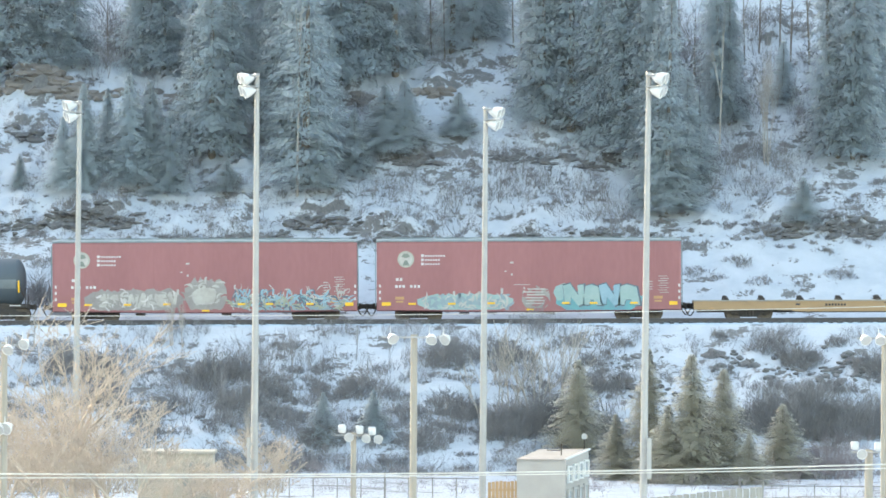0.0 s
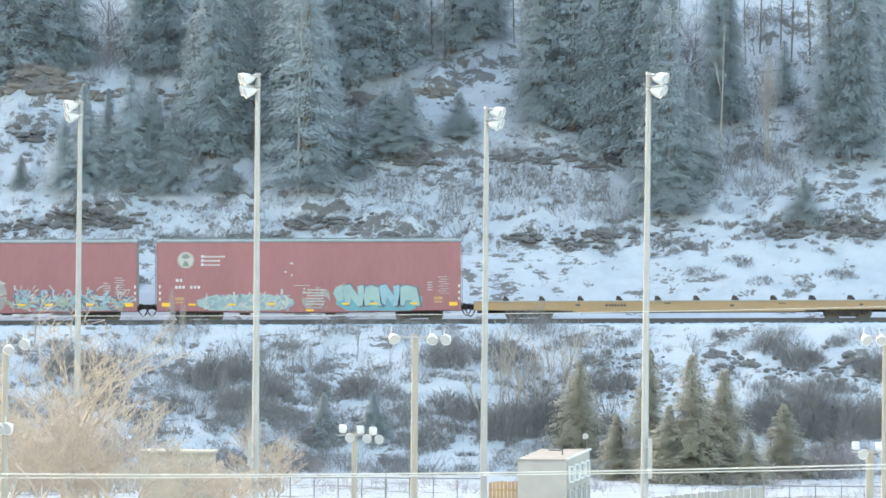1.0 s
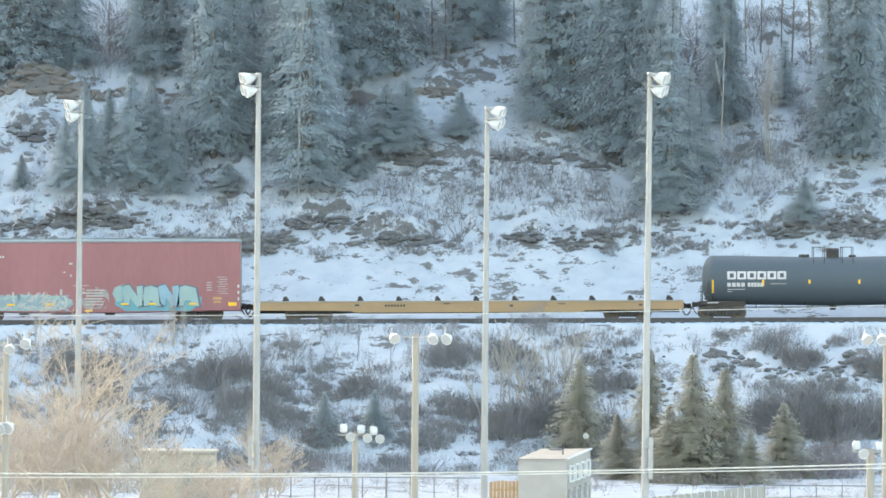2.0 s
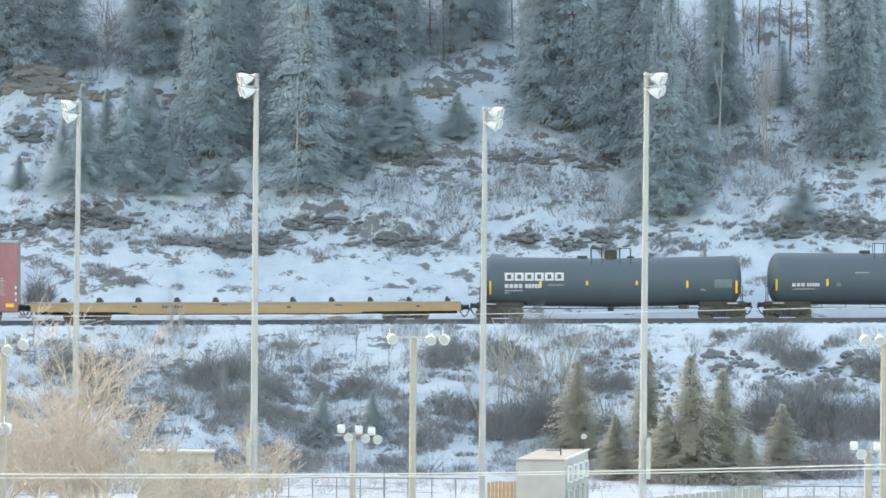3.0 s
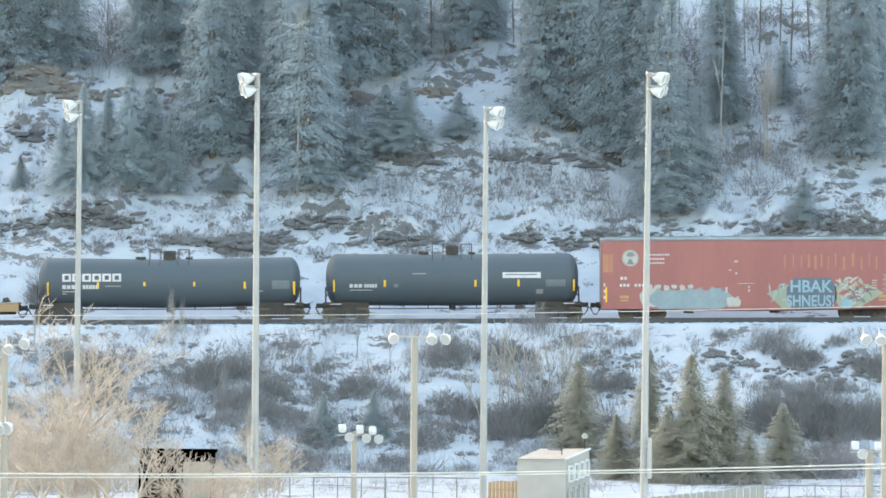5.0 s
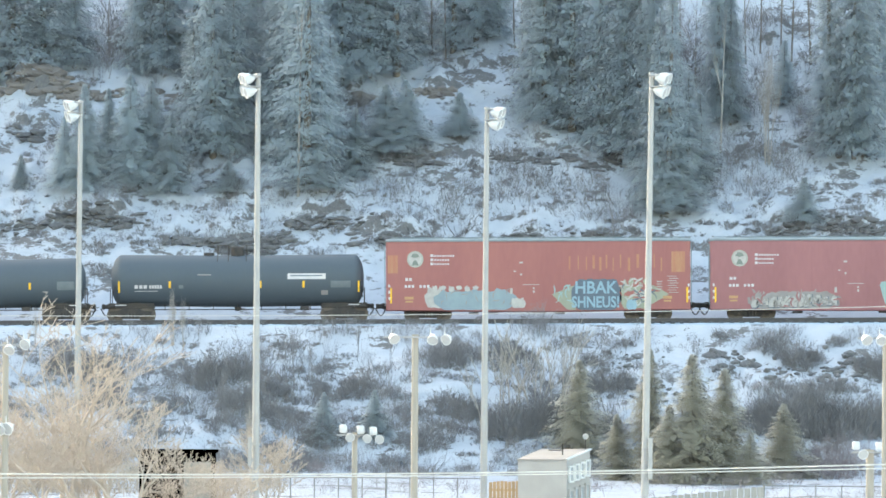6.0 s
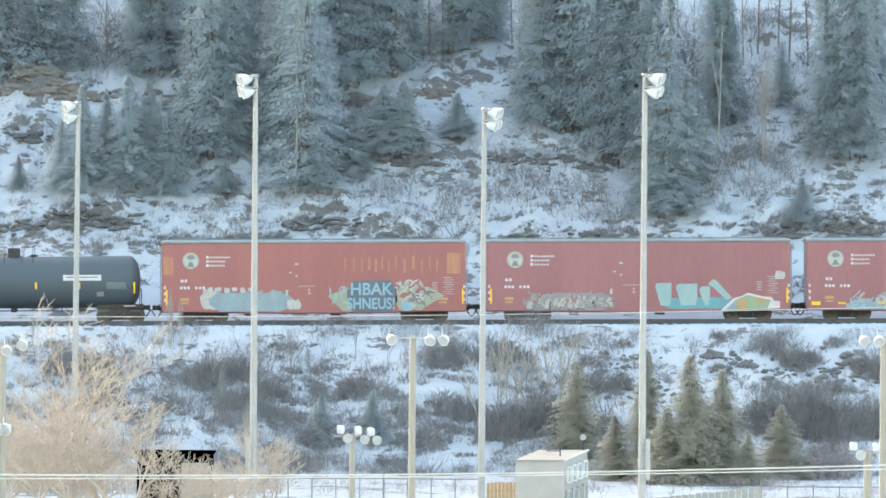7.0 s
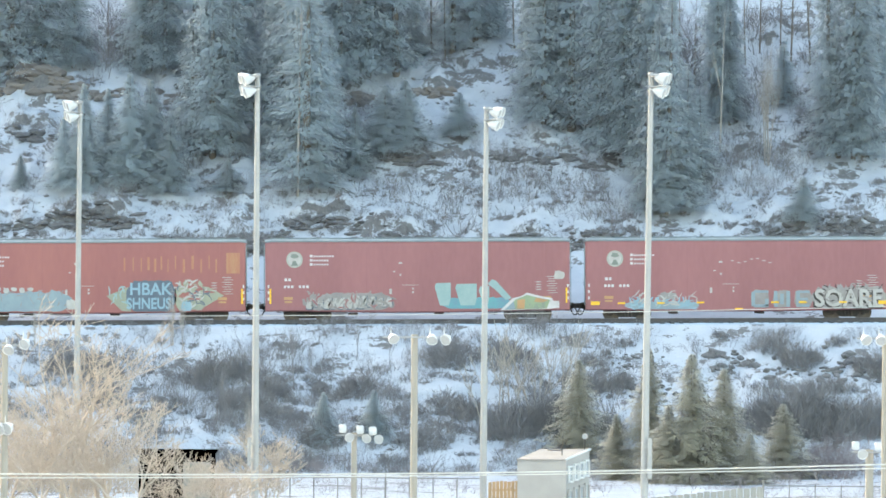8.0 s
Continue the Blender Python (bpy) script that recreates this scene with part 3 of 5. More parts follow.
# flat car
def flat_car(centre):
    thing = car_base("flat_car", centre, "empty faded yellow flat car with low deck brackets", "freight car")
    half = 12.0
    bm = bmesh.new()
    outline = [(-half, .62), (-half, 1.08), (half, 1.08), (half, .62), (7.2, .60), (6.2, .50), (-6.2, .50), (-7.2, .60)]
    for y in (-1.35, 1.23):
        plate = slab(outline, y + .12, .12)
        me = bpy.data.meshes.new("tmp")
        plate.to_mesh(me)
        plate.free()
        bm.from_mesh(me)
    part("side_sill", bm, M_YELLOW, thing, "chipped yellow side sill")
    bm = box((0, 0, 1.11), (2 * half, 2.8, .07), .01)
    part("deck", bm, M_GREYBOARD, thing, "weathered timber deck")
    part("centre_sill", box((0, 0, .7), (2 * half - .4, .5, .5), .03), M_IRON, thing, "dark centre beam")
    bm = bmesh.new()
    for s in (-1, 1):
        add_box(bm, (s * 6.9, -1.42, .56), (.8, .08, .05))
    add_box(bm, (0, -1.38, .47), (12, .05, .06))
    part("lower_flange", bm, M_IRON, thing, "grey lower flange")
    proto = None
    for k in range(12):
        x = -10.35 + k * 2.16 if k else -11.2 + 1.0
        for y in (-1.15, 1.15):
            if proto is None:
                bm = box((0, 0, 1.18), (.34, .3, .1), .03)
                add_box(bm, (-.03, 0, 1.3), (.2, .22, .2), .06)
                add_rod(bm, (-.1, -.1, 1.35), (.12, -.1, 1.22), .05, .05, 8)
                proto = part("deck_bracket", bm, M_IRON, thing, "dark hinged deck bracket", pose(x, y, 0))
            else:
                part("deck_bracket", proto.data, None, thing, "dark hinged deck bracket", pose(x, y, 0))
    part("brake_pocket", box((-8.9, -1.37, 1.0), (.32, .06, .2), .01), M_YELLOW, thing, "yellow brake pocket")
    bars(thing, "number_strip", M_IRON, "dark number bars", *[(-4.6 + .17 * i, .88, .11, .12) for i in range(7)], y=-1.36)
    bars(thing, "rust_scuff", M_RAIL, "rusty scuffs", (-6.2, .9, .25, .1), (-1.2, .98, .35, .06), (2.4, .85, .2, .12), (5.2, .95, .4, .05), (9.6, .88, .2, .1), y=-1.36)
    for x in (-11.0, -5.8, .2, 4.3, 8.2):
        bars(thing, "reflector", M_AMBER, "dull amber reflector", (x, .70, .22, .06), y=-1.37)
    trucks(thing, 8.9)
    couplers(thing, 12.0, .8)
    return thing


flat_car(1607)


# tank cars
def tank_plate(thing, name, mat, label, rows, zc, r):
    """Painted bars wrapped on the shell: x0, x1, z0, z1."""
    bm = bmesh.new()
    for x0, x1, z0, z1 in rows:
        k = 4
        ring = []
        for i in range(k + 1):
            z = z0 + (z1 - z0) * i / k
            ring.append((-math.sqrt(max(.01, (r + .012) ** 2 - (z - zc) ** 2)), z))
        f = [[bm.verts.new((x, y, z)) for y, z in ring] for x in (x0, x1)]
        g = [[bm.verts.new((x, y + .02, z)) for y, z in ring] for x in (x0, x1)]
        for i in range(k):
            bm.faces.new((f[0][i], f[1][i], f[1][i + 1], f[0][i + 1]))
            bm.faces.new((g[0][i], f[0][i], f[0][i + 1], g[0][i + 1]))
            bm.faces.new((f[1][i], g[1][i], g[1][i + 1], f[1][i + 1]))
    return tagged(part(name, bm, mat, thing, label), kind="stuff" if len(rows) > 3 else "")


def tank_car(centre, half, top, dip, label, marks):
    thing = car_base("tank_car", centre, label, "freight car")
    low = .90
    r = (top - low) / 2
    zc = low + r
    seg = 40
    stations = [(-half + .62 * (1 - math.cos(i / 8 * math.pi / 2)), math.sin(i / 8 * math.pi / 2)) for i in range(9)]
    stations += [(-half * .5, 1), (0, 1), (half * .5, 1)] + [(-x, k) for x, k in stations[::-1]]
    bm = bmesh.new()
    rings = []
    for x, k in stations:
        drop = -dip * (1 - abs(x) / half)
        rk = max(.02, r * (.18 + .82 * k) if k < 1 else r)
        rings.append([bm.verts.new((x, rk * math.cos(t), zc + drop * (1 if k == 1 else .0) + rk * math.sin(t))) for t in [2 * math.pi * j / seg for j in range(seg)]])
    for p, q in zip(rings, rings[1:]):
        for j in range(seg):
            bm.faces.new((p[j], q[j], q[(j + 1) % seg], p[(j + 1) % seg]))
    bm.faces.new(rings[0][::-1])
    bm.faces.new(rings[-1])
    bmesh.ops.recalc_face_normals(bm, faces=bm.faces)
    shell = part("shell", bm, M_BLACK, thing, "glossy black tank shell")
    smooth(shell.data)
    for s in (-1, 1):
        part("stub_sill", box((s * (half - 1.1), 0, .92), (2.6, 1.6, .3), .04), M_IRON, thing, "black stub sill")
        part("end_platform", box((s * (half - .1), 0, .92), (.35, 2.7, .14), .02), M_IRON, thing, "black end platform")
        part("bolster", box((s * (half - 1.35), 0, 1.05), (.6, 1.5, .4), .04), M_IRON, thing, "black tank saddle")
    for s in (-1, 1):
        bm = bmesh.new()
        for y in (-1.25, 1.25):
            add_rod(bm, (s * (half + .02), y, .95), (s * (half + .02), y, 1.9), .03, .03, 6)
        add_rod(bm, (s * (half + .02), -1.25, 1.9), (s * (half + .02), 1.25, 1.9), .03, .03, 6)
        add_rod(bm, (s * (half - .05), -1.2, 1.4), (s * (half - .35), -1.2, 2.2), .025, .025, 6)
        part("end_railing", bm, M_IRON, thing, "dark end railing")
        part("grab_step", box((s * (half - .55), -1.42, .98), (.62, .06, .05)), M_WHITE, thing, "pale step edge")
    bm = bmesh.new()
    add_rod(bm, (-half + 2.3, -.7, .72), (half - 2.3, -.7, .72), .03, .03, 6)
    for k in range(7):
        x = -half + 3 + k * (2 * half - 6) / 6
        add_rod(bm, (x, -.7, .66), (x, -.7, 1.0), .03, .03, 6)
    part("brake_pipe", bm, M_IRON, thing, "thin brake pipe on hangers")
    bm = rod((0, 0, low - dip - .22), (0, 0, low - dip + .05), .16, .2, 12)
    part("outlet", bm, M_IRON, thing, "bottom outlet valve")
    part("brake_cylinder", box((half - 3.3, -.75, .78), (.5, .35, .24), .05), M_IRON, thing, "dark brake cylinder")
    zt = top - dip
    bm = rod((0, 0, zt - .05), (0, 0, zt + .42), .36, .36, 18)
    add_rod(bm, (0, 0, zt + .42), (0, 0, zt + .5), .38, .3, 18)
    part("valve_housing", bm, M_IRON, thing, "black valve housing")
    part("manway", rod((-1.6, 0, zt - .05), (-1.6, 0, zt + .16), .3, .3, 14), M_IRON, thing, "black manway cover")
    part("relief_valve", rod((1.1, 0, zt - .05), (1.1, 0, zt + .12), .2, .2, 12), M_IRON, thing, "black relief valve")
    for y in (-.9, .9):
        for s in (-1, 1):
            bm = bmesh.new()
            for x in (1.1, .5):
                add_rod(bm, (s * x, y, zt - .35), (s * x, y, zt + .56), .02, .02, 5)
            add_rod(bm, (s * 1.1, y, zt + .56), (s * .45, y, zt + .56), .022, .022, 5)
            part("safety_railing", bm, M_IRON, thing, "thin safety railing beside the manway")
    for name, mat, lab, rows in marks:
        rs = [(x0 * S, x1 * S, (569 - y1) * S, (569 - y0) * S) for x0, x1, y0, y1 in rows]
        if len(rs) < 4 or name == "reflector":
            for q in rs:
                tank_plate(thing, name, mat, lab, [q], zc, r)
        else:
            tank_plate(thing, name, mat, lab, rs, zc, r)
    trucks(thing, half - 1.1)
    couplers(thing, half + .1, .88)
    return thing


def ring_bars(x0, x1, y0, y1, t):
    """A hollow rectangle of four bars."""
    return [(x0, x1, y0, y0 + t), (x0, x1, y1 - t, y1), (x0, x0 + t * 1.3, y0 + t, y1 - t), (x1 - t * 1.3, x1, y0 + t, y1 - t)]


brand = []
for i in range(6):
    x = -188 + i * 17.7
    brand += ring_bars(x, x + 15.5, 483, 497, 3.2)
small_print = [(-188 + i * 8.2, -188 + i * 8.2 + 6.4, 503, 510) for i in range(4)] + [(-152 + i * 5.6, -152 + i * 5.6 + 4.6, 503, 510) for i in range(5)]
small_print += [(-188, -142, 514, 515.2), (-188, -140, 518, 519.2)]
yellow = "yellow vertical reflector strip"
tank_car(2252, 7.3, 3.62, .13, "black tank car with large white name bars", [
    ("brand_strip", M_WHITE, "six hollow white brand shapes", brand), ("number_strip", M_WHITE, "white number bars", small_print),
    ("reflector", M_REFLECT, yellow, [(-215, -212, 498, 521), (-127, -123, 498, 511), (-45, -41, 498, 511), (43, 47, 498, 511), (132, 136, 498, 511), (219, 223, 498, 521)]),
    ("hazard_panel", M_AMBER, "orange panel", [(84, 105, 513, 521)]), ("grey_panel", M_PANEL, "grey data panel", [(182, 213, 496, 511), (18, 46, 513, 526)]),
    ("print_strip", M_GREY, "faded print bars", [(133, 166, 513, 516), (152, 166, 517, 520), (-62, -48, 513, 514), (-112, -84, 504, 506), (-106, -90, 508, 510)])])
tank_car(2752, 7.05, 3.78, .05, "black tank car with a white lettered panel", [
    ("number_strip", M_WHITE, "white number bars", [(-181 + i * 8, -181 + i * 8 + 6, 503, 509) for i in range(3)] + [(-155 + i * 4.6, -155 + i * 4.6 + 3.6, 503, 509) for i in range(5)] + [(-181, -140, 513, 514)]),
    ("reflector", M_REFLECT, yellow, [(-210, -207, 496, 516), (-121, -117, 496, 508), (39, 43, 496, 508), (115, 119, 496, 508), (213, 216, 496, 516)]),
    ("white_panel", M_WHITE, "white brand panel", [(89, 156, 483, 493)]), ("panel_stripe", M_NAVY, "dark stripe in the panel", [(94, 150, 486, 488)]),
    ("grey_panel", M_PANEL, "grey data panel", [(165, 200, 496, 508), (-103, -95, 503, 509)]),
    ("print_strip", M_GREY, "faded print bars", [(-70, -46, 484, 486), (148, 160, 513, 521)])])
tank_car(-180, 7.2, 3.62, .1, "black tank car ahead of the red hoppers", [
    ("grey_panel", M_PANEL, "grey data panel", [(180, 212, 492, 508)]), ("reflector", M_REFLECT, yellow, [(-213, -210, 496, 516), (215, 218, 494, 515)])])

# third hopper: sunburnt, two-line piece
c = hopper(3283, "orange-red covered hopper car with peeling primer and block-letter graffiti", M_ORANGE, False, True)
bars(c, "primer_patch", M_PRIMER, "yellowed bare primer", (7.8, 3.3, .75, 1.15), y=-1.565)
bars(c, "primer_patch", M_PRIMER, "yellowed bare primer", (-8.1, 3.2, .55, 1.0), y=-1.565)
bars(c, "primer_streak", M_PRIMER, "yellowed primer streaks", *[(1.75 + .42 * i + .1 * math.sin(7 * i), 3.25 + .1 * math.sin(3 * i), .10 + .05 * math.sin(5 * i), .75) for i in range(13)], y=-1.565)
spray(c, M_PALE, ragged(-6.3, -5.2, .75, 1.9, 31, .4, 12), 0, "chalk sprayed bubbles")
spray(c, M_DUSTB, ragged(-5.8, -1.2, .64, 1.8, 32, .25, 26), 1, "dusty blue sprayed field")
spray(c, M_PALE, ragged(-1.5, -.7, .75, 1.35, 33, .4, 10), 2, "chalk sprayed bubbles")
for k in range(6):
    spray(c, M_PALE, ragged(-5.9 + .45 * k, -5.6 + .45 * k, 1.68 + .1 * (k % 2), 2.0, 40 + k, .4, 7), 2, "chalk sprayed bubble")
spray(c, M_OLIVE, [(.75, 1.5), (2.0, 2.0), (2.1, .62), (1.6, .66)], 0, "straw green sprayed wedge")
spray(c, M_OLIVE, [(5.6, 1.9), (6.2, 2.1), (7.3, 1.5), (6.0, .75), (5.2, .7)], 0, "straw green sprayed wedge")
spray(c, M_NAVY, ragged(1.85, 4.65, .62, 2.35, 34, .06, 18), 1, "navy sprayed backing")
spray(c, M_OLIVE, ragged(4.55, 6.3, .68, 2.3, 35, .3, 14), 1, "straw grey sprayed figure shapes")
tangle(c, 4.6, 6.1, .8, 2.2, 26, M_PALE, 36, 2, "pale strokes", .8, .6)
tangle(c, 4.5, 6.2, 1.2, 2.2, 20, M_ORANGE, 30, 2, "red paint showing between strokes", .4, .8)
tangle(c, 4.6, 6.3, .8, 2.2, 12, M_NAVY, 38, 3, "dark strokes", .8, .5)
tangle(c, .9, 2.0, .8, 1.8, 12, M_AQUA, 39, 1, "aqua strokes", .5, .5)
tangle(c, -5.5, -1.5, .8, 1.6, 16, M_GREY, 29, 2, "faint grey specks", .5, .4)
spray(c, M_SKYB, ragged(4.9, 5.5, .64, 1.2, 37, .4, 10), 3, "sky blue sprayed shape")
write(c, "HBAK", 2.02, 1.56, .95, M_SKYB, 3, "sky blue block letters", .95, .02)
write(c, "SHNEUS!", 1.85, .78, .86, M_SKYB, 3, "sky blue block letters", .80, .02)

# fourth hopper: silver letters, green piece, orange piece
d = hopper(3855, "dull red covered hopper car with green and orange graffiti", M_RED, False, True)
spray(d, M_GREY, ragged(-6.4, -1.3, .66, 1.6, 51, .2), 0, "grey sprayed field")
letters(d, 10, -6.2, -1.4, .72, 1.5, M_PALE, M_NAVY, 52, 1, "chalk sprayed letter shape", .2)
tangle(d, -6.2, -1.5, .72, 1.5, 55, M_GREY, 55, 4, "grey tangled strokes", .9, .6)
tangle(d, -6.2, -1.5, .72, 1.45, 14, M_RED, 56, 5, "red paint showing between strokes", .8, .5)
spray(d, M_TEAL, ragged(1.3, 5.3, .72, 1.35, 53, .15, 26), 1, "teal sprayed base")
for x0, x1, z1 in ((.95, 1.85, 2.15), (2.1, 3.3, 2.1), (3.4, 4.0, 1.95)):
    spray(d, M_AQUA, [(x0 + .3, .9), (x0, z1 - .2), (x0 + .1, z1), (x1, z1 + .02), (x1, 1.3), (x1 - .1, .9)], 2, "pale aqua sprayed block")
spray(d, M_AQUA, [(3.9, 2.1), (4.15, 2.35), (4.35, 2.3), (5.25, 1.3), (4.9, 1.2), (4.3, 1.8)], 2, "pale aqua sprayed bar")
spray(d, M_WHITE, [(4.6, .62), (5.3, 1.3), (5.75, 1.4), (6.1, 1.6), (6.9, 1.4), (7.5, 1.3), (7.55, 1.15), (7.9, 1.12), (7.9, .75), (7.3, .7)], 2, "chalk sprayed outline")
spray(d, M_LIME, [(4.95, .66), (5.45, 1.22), (6.1, 1.48), (6.9, 1.28), (7.4, 1.2), (7.2, .72)], 3, "soft green sprayed fill")
spray(d, M_AMBER, [(5.55, .7), (5.55, 1.2), (6.0, 1.25), (5.95, .7)], 4, "amber sprayed block")
spray(d, M_AMBER, [(6.5, 1.1), (6.6, 1.32), (7.3, 1.2), (7.0, 1.05)], 4, "amber sprayed block")
spray(d, M_DUSTB, [(4.85, .66), (5.35, 1.12), (5.45, .68)], 4, "dusty blue sprayed corner")
spray(d, M_PALE, ragged(7.6, 8.2, 2.35, 2.8, 54, .4, 8), 1, "chalk tag scribble")

# fifth hopper: blue streak, ghost letters, pale block letters
e = hopper(4420, "dull red covered hopper car with pale block-letter graffiti", M_RED, True)
spray(e, M_DUSTB, ragged(-6.3, -2.2, .64, 1.15, 61, .4, 26), 0, "dusty blue sprayed streak")
spray(e, M_GREY, ragged(-4.4, -3.4, 1.2, 1.6, 62, .4, 10), 1, "grey scribble")
for x in (1.25, 2.45, 3.65):
    spray(e, M_GREY, ragged(x - .52, x + .48, .72, 1.7, int(80 + 10 * x), .2, 10), 0, "grey shadow of the ghost letters")
bars(e, "ghost_lettering", M_DUSTB, "ghosted chalk letter bars", (.85, 1.2, .2, .8), (1.3, .82, .8, .16), (1.3, 1.62, .8, .14), (1.6, 1.02, .2, .4), (2.1, 1.2, .2, .9), (2.8, 1.2, .2, .9), (2.45, 1.2, .2, .6),
     (3.35, 1.2, .2, .9), (3.7, .82, .6, .14), (3.65, 1.2, .5, .13), (3.7, 1.6, .6, .14), y=-1.585)
spray(e, M_GREY, ragged(4.15, 8.3, .64, 1.95, 64, .3, 44), 1, "grey-brown sprayed backing")
tangle(e, 4.2, 8.2, .7, 1.8, 26, M_IRON, 65, 2, "black outline strokes", .9, .4)
write(e, "SOARE", 4.20, .72, 1.32, M_IRON, 2, "black edge of the letters", .95, .06)
write(e, "SOARE", 4.26, .80, 1.32, M_PALE, 3, "pale block letters", .95, .04)
tangle(e, 4.2, 8.2, .8, 1.9, 22, M_GREY, 69, 4, "grey strokes over the letters", .9, .5)
tangle(e, -6.2, -2.4, .68, 1.1, 40, M_SKYB, 66, 1, "blue strokes", .3, .6)
tangle(e, -6.2, -2.0, .8, 1.5, 24, M_PALE, 67, 2, "chalk strokes", .3, .4)
bars(e, "faint_scrawl", M_PALE, "faint chalk scrawl", *[(-.3 + .35 * i, 3.35 + .12 * math.sin(5 * i), .18, .04) for i in range(7)])


# ---------- lights, fences and buildings of the playing field ----------
def add_flood(bm_head, bm_glass, at, aim_turn, size=.34):
    """A cowled floodlight: bowl, rim and lens."""
    m = Matrix.Translation(at) @ aim_turn
    rings = []
    for z, q in ((-.95, .16), (-.86, .34), (-.62, .62), (-.3, .84), (.05, .97), (.38, 1.05), (.5, 1.06), (.5, .98), (.2, .9)):
        rings.append([bm_head.verts.new(m @ Vector((size * q * math.cos(a), size * q * math.sin(a), size * z))) for a in [k * math.pi / 9 for k in range(18)]])
    for p, q in zip(rings, rings[1:]):
        for k in range(18):
            bm_head.faces.new((p[k], p[(k + 1) % 18], q[(k + 1) % 18], q[k]))
    bm_head.faces.new(rings[0][::-1])
    bmesh.ops.create_cone(bm_head, cap_ends=True, segments=10, radius1=size * .26, radius2=size * .2, depth=size * .4, matrix=m @ Matrix.Translation((0, 0, -size * 1.1)))
    bmesh.ops.create_cone(bm_glass, cap_ends=True, segments=18, radius1=size * .93, radius2=size * .95, depth=size * .08, matrix=m @ Matrix.Translation((0, 0, size * .36)))


def tall_light(x, y, top, lean, side, lamps, label):
    """A tapered steel mast with two tiers of floodlights on one side."""
    ground = h1(x, y)
    thing = new("floodlight_mast")
    tagged(thing, label, "floodlight", "tall floodlight masts")
    thing.matrix_basis = pose(x, y, ground, 0, lean)
    tall = top - ground
    part("mast", rod((0, 0, -.2), (0, 0, tall), .165, .10, 14), M_POLE, thing, "pale tapered steel mast")
    bm = rod((0, 0, tall), (0, 0, tall + .06), .13, .1, 12)
    part("cap", bm, M_POLE, thing)
    for z, reach in ((tall - .04, 0.0), (tall - .5, .0)):
        part("crossarm", box((side * .16, 0, z), (.55, .75, .06), .015), M_POLE, thing, "steel crossarm")
    for dx, dy, dz in lamps:
        head, lens = bmesh.new(), bmesh.new()
        aimed = Vector((side * .90, -.34, -.28 + .1 * dy)).to_track_quat("Z", "Y").to_matrix().to_4x4()
        add_flood(head, lens, (side * dx, dy, tall + dz), aimed @ Matrix.Diagonal((1, 1, 1.7, 1)), .215)
        lamp = part("floodlight", head, M_LAMP, thing, "white floodlight head")
        smooth(lamp.data)
        part("lens", lens, M_GLASS, lamp, "frosted lens")
    return thing


LAMPS = [(.42, -.30, -.20), (.58, .28, -.13), (.36, -.30, -.72), (.52, .28, -.62)]


def mast(point, top, lean, side, label):
    return tall_light(point[0], point[1], top, lean, side, LAMPS, label)


mast((-16.833, -75.00, -5.386), 10.70, .3, -1, "pale steel floodlight mast behind bare tan trees")
mast((-7.723, -110.00, -5.544), 11.19, 0, -1, "pale steel floodlight mast with two lamp tiers")
mast((1.783, -95.00, -6.183), 10.15, .1, 1, "pale steel floodlight mast near a wooden fence")
swaying = mast((8.056, -120.00, -5.352), 11.1, .35, 1, "pale steel floodlight mast swaying beside a white building")


def electric_cabinet(point, wide, tall, side):
    cabinet = new("electric_cabinet")
    tagged(cabinet, "pale grey metal box strapped to a floodlight mast", "electric box", "mast boxes")
    cabinet.matrix_basis = pose(*point)
    part("case", box((0, 0, 0), (wide, .2, tall), .02), M_POLE, cabinet)
    for z in (.28 * tall, -.28 * tall):
        part("bracket", box((-side * (wide / 2 + .05), .1, z), (.2, .06, .12)), M_POLE, cabinet)


electric_cabinet((8.289, -120.30, -4.258), .17, 1.65, 1)
electric_cabinet((-7.957, -110.30, -4.371), .16, 1.2, -1)


def wood_light(point, lamps, width, label, crossbar=1.7, size=.19, square=False):
    x, y, top = point
    ground = h1(x, y)
    thing = new("wooden_light_pole")
    tagged(thing, label, "light pole", "wooden light poles")
    thing.matrix_basis = pose(x, y, ground)
    tall = top - ground
    part("pole", rod((0, 0, -.3), (0, 0, tall), width * .95, width * .82, 12), M_WOOD, thing, "bleached round timber pole")
    part("crossarm", box((0, -width - .06, tall - .1), (crossbar, .07, .06), .01), M_POLE, thing, "thin steel crossarm")
    for dx, dz, turn in lamps:
        head, lens = bmesh.new(), bmesh.new()
        if square:
            add_box(head, (dx, -.3, tall + dz + .16), (.30, .26, .34), .05)
            add_flood(head, lens, (dx + .27, -.34, tall + dz - .16), pose(0, 0, 0, 112, turn * 1.5, 0), size)
        else:
            add_flood(head, lens, (dx, -.34, tall + dz - .14), pose(0, 0, 0, 128, turn * 1.3, 0), size)
            add_rod(head, (dx - .08, -.22, tall + dz - .1), (dx - .08, -.22, tall + dz + .28), .03, .012, 6)
        lamp = part("floodlight", head, M_LAMP, thing, "white floodlight head")
        smooth(lamp.data)
        part("lens", lens, M_GLASS, lamp, "frosted lens")
    return thing


